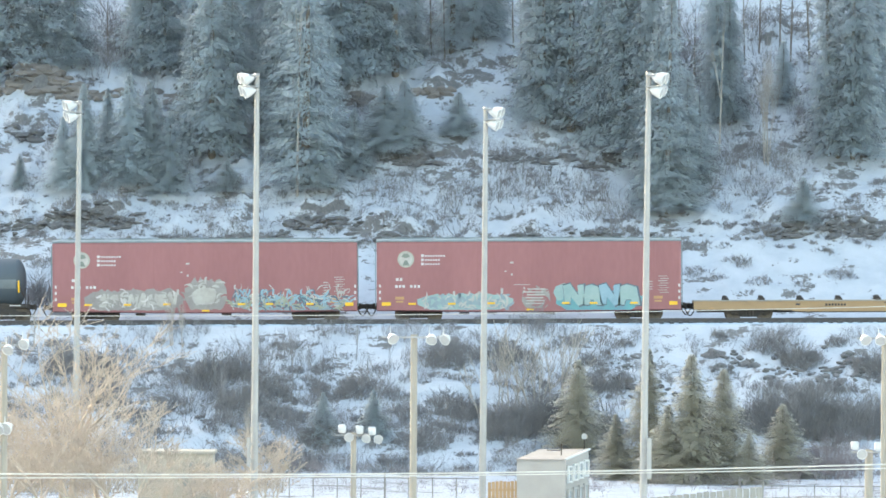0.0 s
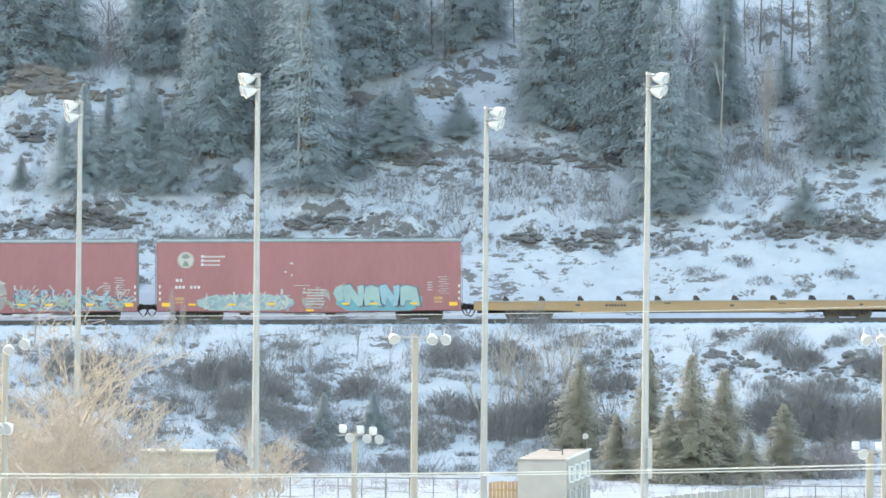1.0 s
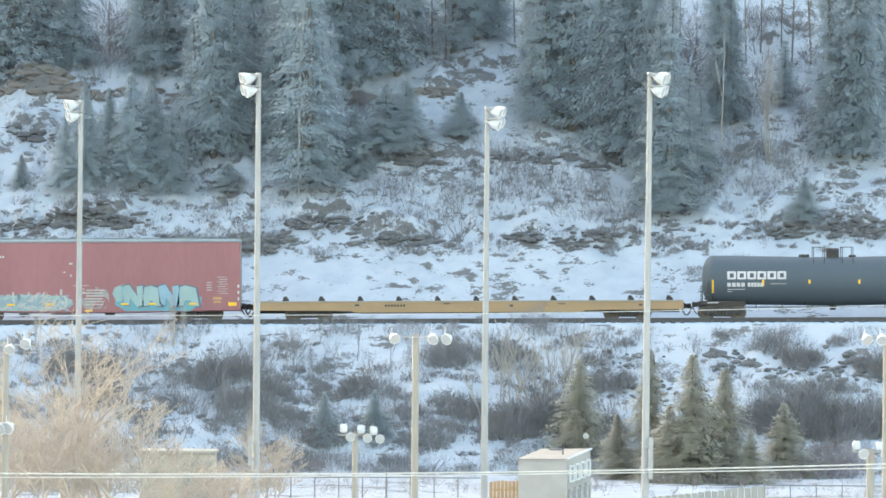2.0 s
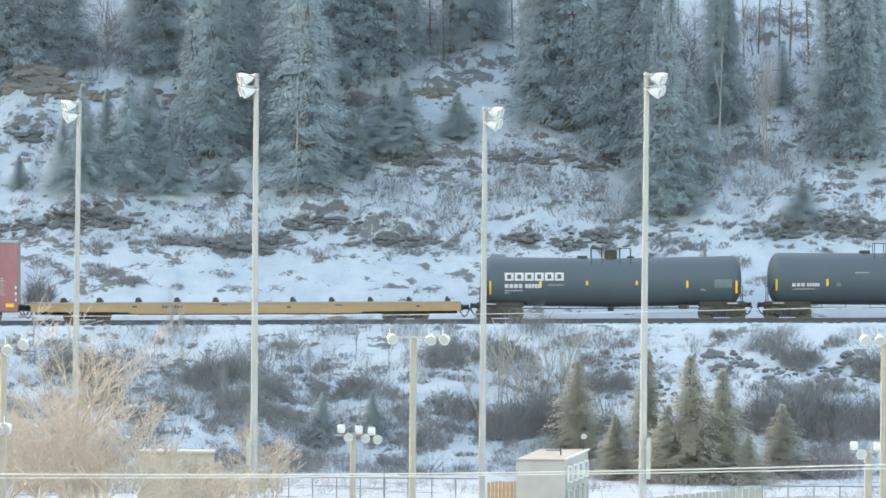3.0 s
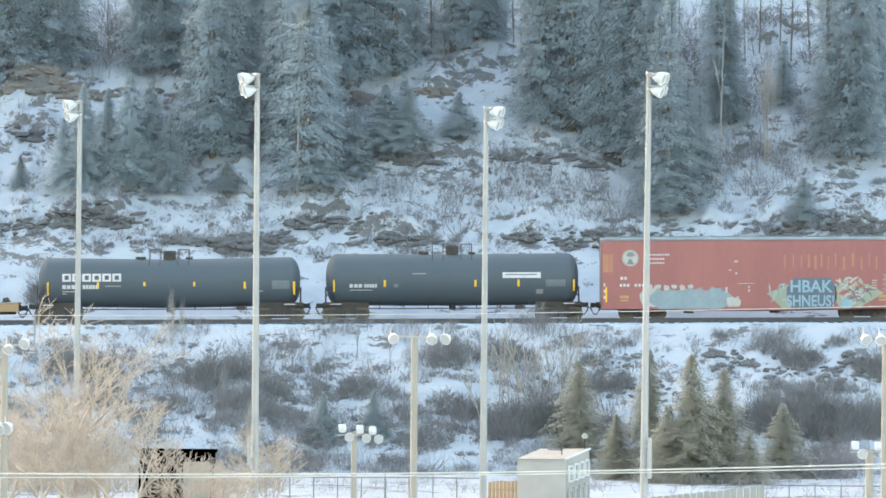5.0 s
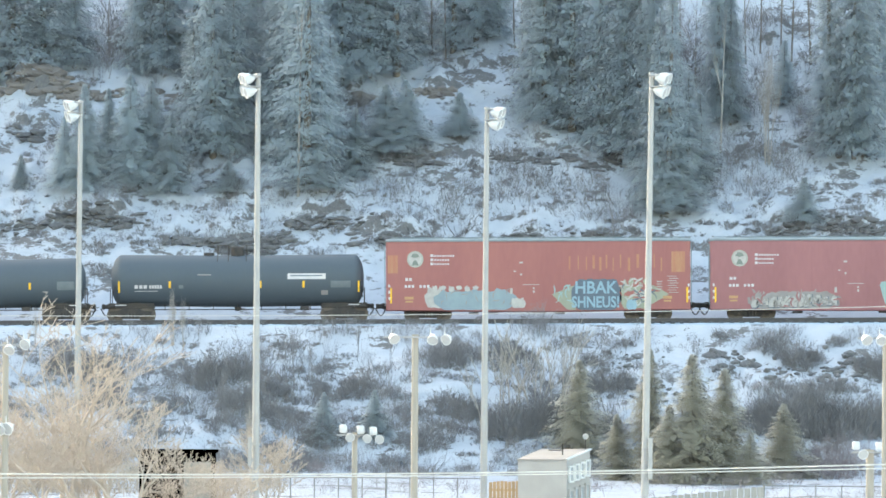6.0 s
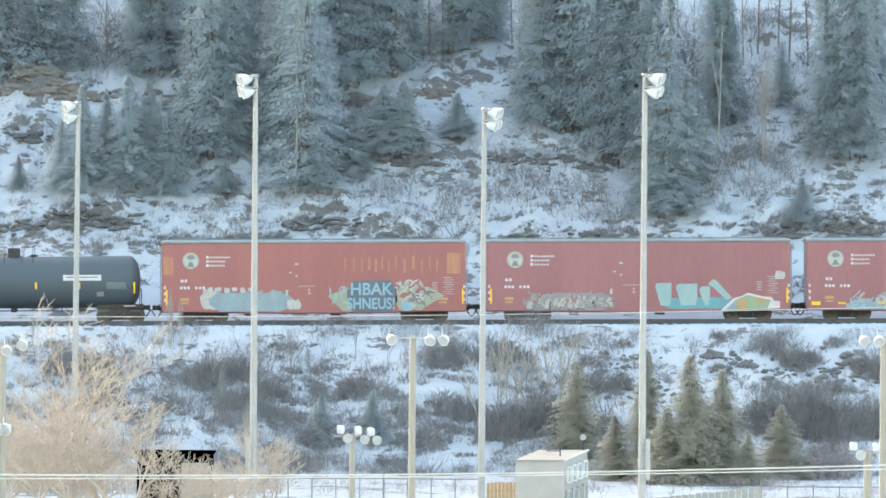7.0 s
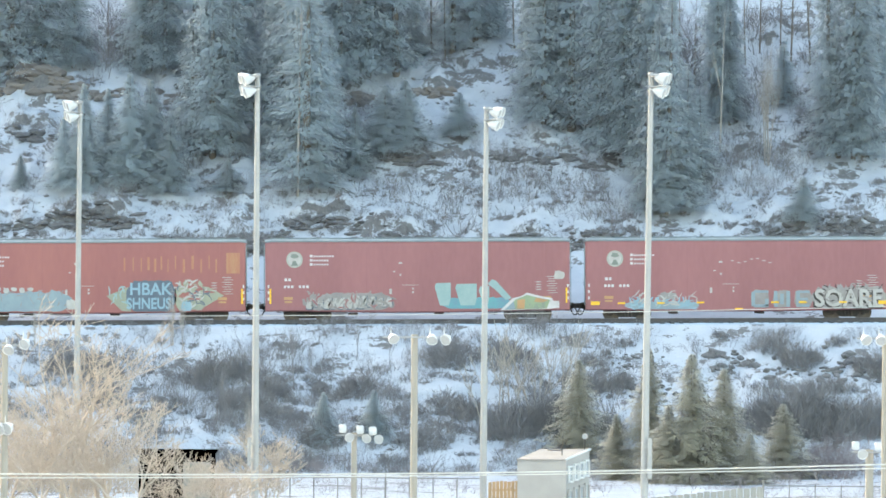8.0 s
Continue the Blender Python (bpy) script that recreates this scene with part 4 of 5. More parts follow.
wood_light((-1.000, -154.00, 1.021), [(-.76, -.0, -25), (.62, -.02, 10), (1.12, -.02, 40)], .14, "bleached timber pole with round white floodlights", 2.3)
wood_light((-3.515, -120.00, -3.311), [(-.46, .0, -10), (.24, -.04, 20), (.74, -.08, 40)], .13, "short timber pole with square white floodlights", 1.5, .18, True)
wood_light((-15.274, -158.00, 0.691), [(-.62, -.05, -20), (.15, -.1, 10), (.72, .1, 35)], .13, "bleached timber pole half hidden by bare trees", 1.7)
wood_light((-15.648, -158.00, -2.151), [(.2, -.02, 20), (.5, .0, 40)], .13, "timber pole with white floodlights among twigs", 1.2, .22)
wood_light((15.436, -158.00, 1.142), [(-.7, .0, -25), (-.16, .0, 0), (.4, 0, 20)], .13, "timber pole with round white floodlights by the field", 2.0)
wood_light((17.075, -120.00, -3.844), [(-.58, .0, -20), (.35, -.02, 20), (.7, .0, 30)], .19, "short thick timber pole with square floodlights", 1.5, .2, True)


# slack service cables and the poles that carry them
def utility_pole(x, label):
    thing = new("utility_pole")
    tagged(thing, label, "utility pole", "utility poles")
    thing.matrix_basis = pose(x, -270, h1(x, -270))
    part("pole", rod((0, 0, -.3), (0, 0, 11.2), .17, .13, 10), M_WOOD, thing)
    part("crossarm", box((0, .1, 10.9), (.1, 1.2, .12), .01), M_WOOD, thing)


utility_pole(-32, "timber pole that carries the slack cables")
utility_pole(32, "timber pole that carries the slack cables")


def cable(z_left, z_mid, z_right, y, r, label):
    """Hangs between the two utility poles."""
    bm = bmesh.new()
    rings = []
    for i in range(65):
        x = -32 + i
        q = x / 8.9
        a, b2 = (z_right - z_left) / 2, (z_left + z_right) / 2 - z_mid
        z = z_mid + a * q + b2 * q * q
        rings.append([bm.verts.new((x, y + r * math.cos(k * math.pi / 3), z + r * math.sin(k * math.pi / 3))) for k in range(6)])
    for p, q in zip(rings, rings[1:]):
        for k in range(6):
            bm.faces.new((p[k], q[k], q[(k + 1) % 6], p[(k + 1) % 6]))
    tagged(part("service_cable", bm, M_CABLE), label, "cable", "service cables")


def heights(*points):
    return [p[2] for p in points]


cable(*heights((-8.817, -270.00, -0.503), (0.031, -270.00, -0.430), (8.878, -270.00, -0.188)), -270, .016, "pale slack overhead cable in front of the field")
cable(*heights((-8.816, -270.00, -0.571), (0.032, -270.00, -0.464), (8.878, -270.00, -0.256)), -270.4, .012, "thin pale overhead cable below another")


cable(*heights((-8.839, -270.00, 2.657), (0.009, -270.00, 2.747), (8.856, -270.00, 2.966)), -270.2, .0075, "very thin pale overhead wire across the railway view")


def window(parent, x, y, z, w, h, turn=0, frame_mat=M_TRIM, frame_label="white window frame"):
    holder = part("window", box((0, 0, 0), (w, .06, h), .01), M_PANE, parent, "dark window pane", pose(x, y, z, 0, 0, turn))
    bm = bmesh.new()
    for s in (-1, 1):
        add_box(bm, (s * w / 2, -.04, 0), (.07, .08, h + .1))
        add_box(bm, (0, -.04, s * h / 2), (w, .08, .07))
    part("window_frame", bm, frame_mat, holder, frame_label)


def field_building():
    k = 318 / 13291
    x0, y, z = 3.196, -102.00, -4.804
    x1, x2 = x0 + 85 * k, x0 + 128 * k
    g = h1(x0, y)
    thing = new("field_building")
    tagged(thing, "small pale building with white-framed windows and a white roof edge", "building")
    thing.matrix_basis = pose(x1, y, g)
    top = z - g
    # two walls meet at the near corner, both turned away from the road
    corner, left, right = Vector((0, -1.2, 0)), Vector((x0 - x1, .3, 0)), Vector((x2 - x1, 1.4, 0))
    far = left + right - corner
    bm = bmesh.new()
    base = [corner, right, far, left]
    high = [top - .03, top + .34, top + .28, top - .08]
    lo_v = [bm.verts.new(p) for p in base]
    hi_v = [bm.verts.new(p + Vector((0, 0, h))) for p, h in zip(base, high)]
    for i in range(4):
        bm.faces.new((lo_v[i], lo_v[(i + 1) % 4], hi_v[(i + 1) % 4], hi_v[i]))
    bm.faces.new(hi_v)
    bm.faces.new(lo_v[::-1])
    bmesh.ops.recalc_face_normals(bm, faces=bm.faces)
    part("wall", bm, M_SIDING, thing, "pale grey siding wall")
    bm = bmesh.new()
    mid = (corner + far) / 2
    lo_v = [bm.verts.new(mid + (p - mid) * 1.03 + Vector((0, 0, h + .005))) for p, h in zip(base, high)]
    hi_v = [bm.verts.new(mid + (p - mid) * 1.03 + Vector((0, 0, h + .05))) for p, h in zip(base, high)]
    for i in range(4):
        bm.faces.new((lo_v[i], lo_v[(i + 1) % 4], hi_v[(i + 1) % 4], hi_v[i]))
    bm.faces.new(hi_v)
    bm.faces.new(lo_v[::-1])
    bmesh.ops.recalc_face_normals(bm, faces=bm.faces)
    part("roof", bm, M_FELT, thing, "worn grey sloping roof")
    up = Vector((0, 0, 1))
    part("eave", rod(corner * 1.04 + up * (high[0] + .04), right * 1.04 + up * (high[1] + .04), .05, None, 6), M_TRIM, thing, "white eave board")
    way = (right - corner)
    turn = math.degrees(math.atan2(way.y, way.x))
    for row, zz in enumerate((top - .62, top - 1.62)):
        for i in range(4):
            p = corner + way * (.16 + .23 * i)
            n = Vector((way.y, -way.x, 0)).normalized() * .02
            window(thing, p.x + n.x, p.y + n.y, zz + .07 * i, .165 * way.length, .64, turn, *(() if row == 0 else (M_SIDING, "window frame in the wall colour")))
    bm = rod((-.15, .3, top - .1), (-.15, .3, top + .62), .03, .03, 6)
    add_box(bm, (-.45, .3, top + .36), (.6, .05, .04))
    part("antenna", bm, M_IRON, thing, "thin dark roof antenna")


field_building()


def dish_post():
    x, y, z = 6.113, -98.00, -3.927
    thing = new("lamp_bracket")
    tagged(thing, "small white dish lamp on a thin dark post", "lamp")
    g = h1(x, y)
    thing.matrix_basis = pose(x, y, g)
    part("post", rod((0, 0, -.2), (0, 0, z - g), .03, .025, 8), M_IRON, thing)
    head, lens = bmesh.new(), bmesh.new()
    add_flood(head, lens, (0, -.1, z - g), pose(0, 0, 0, 105, -20, 0), .12)
    lamp = part("dish", head, M_LAMP, thing, "white dish")
    part("lens", lens, M_GLASS, lamp)


dish_post()


def beige_shed():
    x, y, z = -12.161, -75.00, -5.276
    g = h1(x, y)
    k = 345 / 13291
    thing = new("shed")
    tagged(thing, "low beige shed with slatted door behind bare trees", "shed")
    thing.matrix_basis = pose(x, y, g)
    w, top = 132 * k, z - g
    part("wall", box((0, 0, top / 2 - .1), (w, 3, top), .02), M_BEIGE, thing, "beige siding wall")
    part("roof", box((0, 0, top - .06), (w + .2, 3.3, .14), .03), M_BEIGE, thing, "flat pale roof")
    door = part("door", box((.95, -1.53, top / 2 - .25), (1.25, .06, top - .5), .01), M_GREYBOARD, thing, "slatted grey door")
    for i in range(6):
        part("slat", box((.45 + .2 * i, -1.58, top / 2 - .25), (.12, .05, top - .6)), M_GREYBOARD, door)


beige_shed()


def wire_fence(x0, x1, y, label):
    thing = new("wire_fence")
    g = h1((x0 + x1) / 2, y)
    tagged(thing, label, "fence")
    thing.matrix_basis = pose(0, y, 0)
    n = int((x1 - x0) / 1.0)
    for i in range(n + 1):
        x = x0 + (x1 - x0) * i / n
        gz = h1(x, y)
        big = i % 5 == 0
        part("post", rod((x, 0, gz - .1), (x, 0, gz + (1.75 if big else 1.55)), .05 if big else .028, None, 6), M_WIREFENCE, thing)
    part("top_rail", rod((x0, 0, g + 1.5), (x1, 0, g + 1.5), .025, None, 6), M_WIREFENCE, thing)
    bm = bmesh.new()
    for i in range(int((x1 - x0) / .22)):
        a = x0 + i * .22
        for s in (-1, 1):
            add_rod(bm, (a, .03, g + .05), (a + s * 1.45, .03, g + 1.5), .003, None, 3)
    tagged(part("mesh", bm, M_WIREFENCE, thing, "thin chain-link mesh"), kind="stuff")


a3, b3, c3 = -8.074, -75.00, -6.935
a4, b4, c4 = 1.789, -75.00, -6.866
wire_fence(a3, a4, b3, "thin steel chain-link fence in snow")


def board_fence(p, q, y, top, mat, label, lean=0.0, width=.14):
    thing = new("board_fence")
    tagged(thing, label, "fence")
    thing.matrix_basis = pose(p, y, 0)
    n = max(2, int((q - p) / (width + .02)))
    g = h1((p + q) / 2, y)
    for z in (g + .4, top - .35):
        part("rail", box(((q - p) / 2, .06, z), (q - p, .06, .09)), mat, thing)
    for i in range(n):
        x = (i + .5) * (q - p) / n
        t = top + lean * x + random.uniform(-.03, .03)
        part("board", box((x, 0, (g + t) / 2), (width, .03, t - g), .006), mat, thing)


p, y, z = 1.984, -98.00, -5.918
q, _, _ = 3.292, -98.00, -5.909
board_fence(p, q, y, z, M_BOARD, "orange-brown timber board fence", .03)
p, y, z = 9.163, -90.00, -6.786
q, _, _ = 14.129, -90.00, -6.751
board_fence(p, q, y, z, M_GREYBOARD, "weathered grey timber board fence", .1, .26)
p, y, z = 14.466, -82.00, -6.250
q, _, _ = 20.315, -82.00, -6.210
wire_fence(p, q, y, "thin wire fence beside reddish shrubs")


# ---------- trees and brush ----------
def tubes(segments, name, sides=3):
    """One mesh of tapering twigs from rows p0, p1, r0, r1."""
    seg = np.array(segments, float)
    p0, p1, r0, r1 = seg[:, 0:3], seg[:, 3:6], seg[:, 6], seg[:, 7]
    d = p1 - p0
    d /= np.linalg.norm(d, axis=1, keepdims=True) + 1e-9
    ref = np.where(np.abs(d[:, 2:3]) < .9, np.array([[0, 0, 1.0]]), np.array([[1.0, 0, 0]]))
    u = np.cross(d, ref)
    u /= np.linalg.norm(u, axis=1, keepdims=True)
    v = np.cross(d, u)
    rings = []
    for p, r in ((p0, r0), (p1, r1)):
        for k in range(sides):
            a = 2 * math.pi * k / sides
            rings.append(p + r[:, None] * (math.cos(a) * u + math.sin(a) * v))
    co = np.stack(rings, 1).reshape(-1, 3)
    base = np.arange(len(seg))[:, None] * 2 * sides
    faces = np.concatenate([base + np.array([[k, (k + 1) % sides, sides + (k + 1) % sides, sides + k]]) for k in range(sides)])
    me = bpy.data.meshes.new(name)
    me.vertices.add(len(co))
    me.vertices.foreach_set("co", co.ravel())
    me.loops.add(faces.size)
    me.loops.foreach_set("vertex_index", faces.ravel())
    me.polygons.add(len(faces))
    me.polygons.foreach_set("loop_start", np.arange(0, faces.size, 4))
    me.update(calc_edges=True)
    return me


def ribbons(seg, name):
    """Very thin twigs, each a narrow blade turned at random."""
    p0, p1, r0, r1 = seg[:, 0:3], seg[:, 3:6], seg[:, 6:7], seg[:, 7:8]
    d = p1 - p0
    side = np.cross(d, np.random.RandomState(len(seg)).normal(size=d.shape) + np.array([0, 1.2, 0]))
    side /= np.linalg.norm(side, axis=1, keepdims=True) + 1e-9
    co = np.stack([p0 - side * r0, p0 + side * r0, p1 + side * r1, p1 - side * r1], 1).reshape(-1, 3)
    me = bpy.data.meshes.new(name)
    me.vertices.add(len(co))
    me.vertices.foreach_set("co", co.ravel())
    me.loops.add(len(co))
    me.loops.foreach_set("vertex_index", np.arange(len(co)))
    me.polygons.add(len(seg))
    me.polygons.foreach_set("loop_start", np.arange(0, len(co), 4))
    me.update(calc_edges=True)
    return me


def triangles(tris, name):
    co = np.array(tris, float).reshape(-1, 3)
    n = len(co) // 3
    me = bpy.data.meshes.new(name)
    me.vertices.add(len(co))
    me.vertices.foreach_set("co", co.ravel())
    me.loops.add(len(co))
    me.loops.foreach_set("vertex_index", np.arange(len(co)))
    me.polygons.add(n)
    me.polygons.foreach_set("loop_start", np.arange(0, 3 * n, 3))
    me.update(calc_edges=True)
    return me


def conifer_meshes(seed, wide=.19, gaps=.1, start=.06, droop=.35, taper=.8, boughs=6, needle=1.0, uneven=.27):
    """A spruce 10 m tall: trunk, and whorls of drooping sprays of needle clumps."""
    r = random.Random(seed)
    trunk = tubes([(0, 0, -.3, 0, 0, 5, .17, .10), (0, 0, 5, .03, 0, 10, .10, .015)], "trunk", 8)
    tris = []
    z = 10 * start
    while z < 9.9:
        q = z / 10
        reach = 10 * wide * (1 - q) ** taper * r.uniform(.72, 1.1) + .06
        for k in range(r.randint(boughs - 1, boughs + 1)):
            if r.random() < gaps:
                continue
            a = r.uniform(0, 2 * math.pi)
            ca, sa = math.cos(a), math.sin(a)
            lng = reach * (.87 + r.uniform(-uneven, uneven))
            steps = max(2, int(lng / .17))
            for j in range(steps):
                t = (j + .6) / steps
                rad = lng * t
                zz = z - droop * lng * t * t + .18 * lng * t + r.uniform(-.13, .13)
                w = (.34 * (1 - .55 * t) + .06) * r.uniform(.7, 1.3) * min(1, .25 + reach / .9)
                for _ in range(int(8.5 / needle)):
                    off = r.uniform(-w, w) * 1.1
                    cx, cy = rad * ca - off * sa, rad * sa + off * ca
                    dz = r.uniform(-.1, .1)
                    tip = (cx + ca * r.uniform(.05, .2) + r.uniform(-.08, .08), cy + sa * r.uniform(.05, .2) + r.uniform(-.08, .08), zz + dz - r.uniform(.03, .14))
                    g = r.uniform(.013, .028) * needle
                    tris.append(((cx - sa * g, cy + ca * g, zz + dz), (cx + sa * g, cy - ca * g, zz + dz + r.uniform(-.04, .06)), tip))
        z += r.uniform(.10, .17)
    crown = triangles(tris, "crown")
    # soft shading across the sprays: normals lean outwards from the trunk
    co = np.empty(len(crown.vertices) * 3)
    crown.vertices.foreach_get("co", co)
    co = co.reshape(-1, 3)
    out = np.stack([co[:, 0], co[:, 1], .25 + .45 * np.hypot(co[:, 0], co[:, 1])], 1) + np.random.RandomState(seed).normal(0, .10, co.shape)
    out /= np.linalg.norm(out, axis=1, keepdims=True)
    smooth(crown)
    crown.normals_split_custom_set_from_vertices(out.tolist())
    return trunk, crown


SPRUCE = [conifer_meshes(1, .17, .1, .03), conifer_meshes(2, .21, .12, .03, .35, .7, 8), conifer_meshes(3, .15, .2, .12), conifer_meshes(4, .33, .12, .02, .42, .9, 12, 1.35, .38), conifer_meshes(5, .13, .25, .3)]
LEAFY = {}


def conifer(x, y, tall, kind, mat, label, fat=1.0, group="spruce trees on the hill"):
    thing = new("spruce_tree")
    tagged(thing, label, "tree", group)
    trunk, crown = SPRUCE[kind]
    s = tall / 10
    thing.matrix_basis = pose(x, y, h1(x, y) - .1, 0, random.uniform(-1.5, 1.5), random.uniform(0, 360)) @ Matrix.Diagonal((s * fat, s * fat, s, 1))
    part("trunk", trunk, M_BARK, thing, "grey-brown trunk")
    key = (kind, mat.name)
    if key not in LEAFY:
        me = crown.copy()
        me.materials.append(mat)
        LEAFY[key] = me
    part("crown", LEAFY[key], None, thing, "drooping needle sprays")


# dark spruces standing on the hillside: x, y, height, half width of the crown
FOREST_WEST = [(-25.8, 27.6, 12.8, 2.36), (-23.97, 27.9, 11.63, 2.02), (-22.13, 28.2, 9.17, 1.42), (-26.76, 26.75, 11.76, 2.02), (-18.08, 28.25, 10.96, 1.52), (-16.72, 27.9, 12.13, 1.85), (-14.87, 28.15, 12.98, 2.02), (-13.56, 19.55, 13.23, 2.05), (-12.42, 19.95, 11.09, 1.66), (-14.76, 20.55, 8.22, 1.39), (-10.23, 24.7, 13.05, 1.61), (-12.08, 25.0, 13.39, 1.74), (-8.04, 16.5, 13.96, 2.17), (-8.74, 18.45, 14.84, 1.65), (-9.62, 20.55, 13.42, 1.46), (-7.26, 18.55, 8.58, 1.39)]
FOREST_MIDDLE = [(-6.25, 26.75, 13.45, 2.02), (-4.58, 27.25, 13.19, 2.02), (-2.9, 27.6, 12.86, 1.85), (-6.8, 20.4, 7.29, 1.16), (-1.74, 29.55, 7.61, 1.01), (0.46, 29.65, 10.08, 1.52), (1.81, 29.75, 10.56, 1.69), (3.17, 30.3, 9.49, 1.15), (5.15, 22.95, 10.5, 1.33), (5.8, 21.35, 12.78, 1.73), (6.65, 23.3, 15.51, 1.93), (7.46, 21.45, 14.55, 1.99), (9.11, 20.75, 15.12, 1.99), (10.41, 19.7, 13.89, 1.82), (11.4, 19.4, 16.03, 1.65), (-7.88, 27.25, 12.79, 1.68)]
FOREST_EAST = [(12.05, 18.7, 14.85, 1.58), (12.94, 14.9, 12.92, 1.7), (12.4, 15.4, 11.4, 1.51), (14.14, 16.75, 7.23, 1.45), (15.0, 18.2, 4.95, 1.25), (16.14, 22.95, 12.16, 1.33), (16.81, 22.9, 9.33, 1.07), (22.49, 19.75, 14.06, 1.49), (23.98, 19.6, 15.94, 1.85), (25.59, 23.8, 13.52, 1.67), (23.05, 19.7, 7.28, 1.46), (24.48, 19.7, 8.54, 1.32), (20.08, 25.35, 3.85, 0.94), (11.13, 22.15, 16.47, 1.66)]
LOW_SPRUCES = [(-18.26, 17.35, 6.42, 1.51), (-17.13, 18.0, 5.67, 1.45), (-15.93, 16.75, 4.76, 1.12), (-20.84, 16.5, 6.08, 1.31), (-22.1, 16.75, 4.11, 0.92), (-19.63, 18.55, 4.62, 0.99), (-24.69, 17.65, 1.98, 0.56), (-12.63, 16.5, 1.81, 1.05), (-5.18, 18.45, 4.02, 1.06), (-3.48, 20.1, 3.97, 1.59), (-2.29, 20.05, 3.81, 1.46), (0.88, 21.65, 2.59, 1.06), (20.72, 13.15, 2.51, 0.98), (-7.37, 16.2, 3.12, 1.31), (13.27, 15.05, 3.67, 1.64)]
SHAPE_WIDTH = (.17, .21, .15, .33, .13)


def spruce_of_width(x, y, tall, half, kind, mat, label, group="spruce trees on the hill"):
    conifer(x, y, tall, kind, mat, label, min(max((1.75 if kind == 3 else 1.4) * half / (SHAPE_WIDTH[kind] * tall), .8), 3.0), group)


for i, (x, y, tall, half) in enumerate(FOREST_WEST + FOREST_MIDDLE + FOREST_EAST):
    spruce_of_width(x, y, tall, half, (0, 1, 1)[i % 3], M_NEEDLE, "tall haze-tinted spruce standing in snow on the hillside")
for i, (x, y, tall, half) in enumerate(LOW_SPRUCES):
    spruce_of_width(x, y, tall, half, 3, M_NEEDLE, "shorter haze-tinted spruce among rocks and snow")

# the forest that carries on above the visible slope
r = random.Random(77)
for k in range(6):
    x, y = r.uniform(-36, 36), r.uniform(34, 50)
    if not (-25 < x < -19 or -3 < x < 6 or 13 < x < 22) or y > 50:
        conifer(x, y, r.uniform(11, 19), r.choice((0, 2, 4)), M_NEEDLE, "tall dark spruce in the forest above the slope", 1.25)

# spruces at the foot of the embankment
FIELD_SPRUCES = [(7.26, -18.8, 5.13, 1.51), (10.77, -26.6, 6.96, 1.42), (12.88, -31.7, 6.75, 1.87), (14.57, -30.2, 6.04, 1.76), (11.64, -32.3, 4.11, 1.34), (18.06, -22.45, 4.01, 1.5), (15.84, -32.85, 2.71, 0.99), (9.14, -26.7, 3.55, 1.07)]
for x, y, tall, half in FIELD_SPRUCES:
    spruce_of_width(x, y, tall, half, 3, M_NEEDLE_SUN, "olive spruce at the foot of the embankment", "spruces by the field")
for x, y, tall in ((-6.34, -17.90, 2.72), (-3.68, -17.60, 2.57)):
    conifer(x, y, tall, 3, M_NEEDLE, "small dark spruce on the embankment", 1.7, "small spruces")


def bare_segments(seed, tall, stems, spread, depth, thick, fork=3, lift=.25, crook=.35, wide=.85):
    """A leafless tree or bush as tapering twigs."""
    r = random.Random(seed)
    out = []

    def grow(p, d, length, rad, level):
        n = 3 if level < 2 else (2 if level < depth else 1)
        for k in range(n):
            d = (d + Vector((r.uniform(-1, 1), r.uniform(-1, 1), r.uniform(-.5, 1) * lift * 2)) * crook * .4).normalized()
            e = p + d * (length / n)
            r1 = rad * (1 - .3 * (k + 1) / n)
            out.append((*p, *e, rad, r1))
            p, rad = e, r1
            if level < depth and (k > 0 or level > 0):
                for _ in range(r.randint(1, fork - 1)):
                    side = (d + Vector((r.uniform(-1, 1), r.uniform(-1, 1), r.uniform(-.3, .7))) * wide).normalized()
                    grow(p, side, length * r.uniform(.45, .72), rad * .62, level + 1)
        if level < depth:
            grow(p, d, length * .6, rad * .8, level + 1)

    for _ in range(stems):
        a = r.uniform(0, 6.28)
        d = Vector((math.cos(a) * spread * r.random(), math.sin(a) * spread * r.random(), 1)).normalized()
        grow(Vector((r.uniform(-.15, .15) * stems ** .5, r.uniform(-.15, .15) * stems ** .5, -.1)), d, tall * r.uniform(.4, .52), thick * r.uniform(.7, 1), 0)
    return np.array(out)


FINE_TREE = [bare_segments(s, 6, 3, .8, 4, .06, 3, .15, .6, 1.2) for s in (11, 12)]
LIMB_TREE = [bare_segments(s, 6, 2, .8, 5, .085, 2, .3, .8, 1.2) for s in (14, 15, 16, 17)]
CLUMP_TREE = [bare_segments(s, 5, 2, .22, 3, .045, 2, .5, .35, .7) for s in (44, 45, 46)]
SAPLING = [bare_segments(s, 4, 2, .12, 2, .03, 2, .6, .2, .6) for s in (47, 48)]
STEM_TREE = [bare_segments(s, 5, 6, .35, 3, .045, 3, .4, .25) for s in (4, 5)]
BUSH = [bare_segments(s, 1.5, 9, .9, 2, .014, 3) for s in (6, 7, 8, 9)]


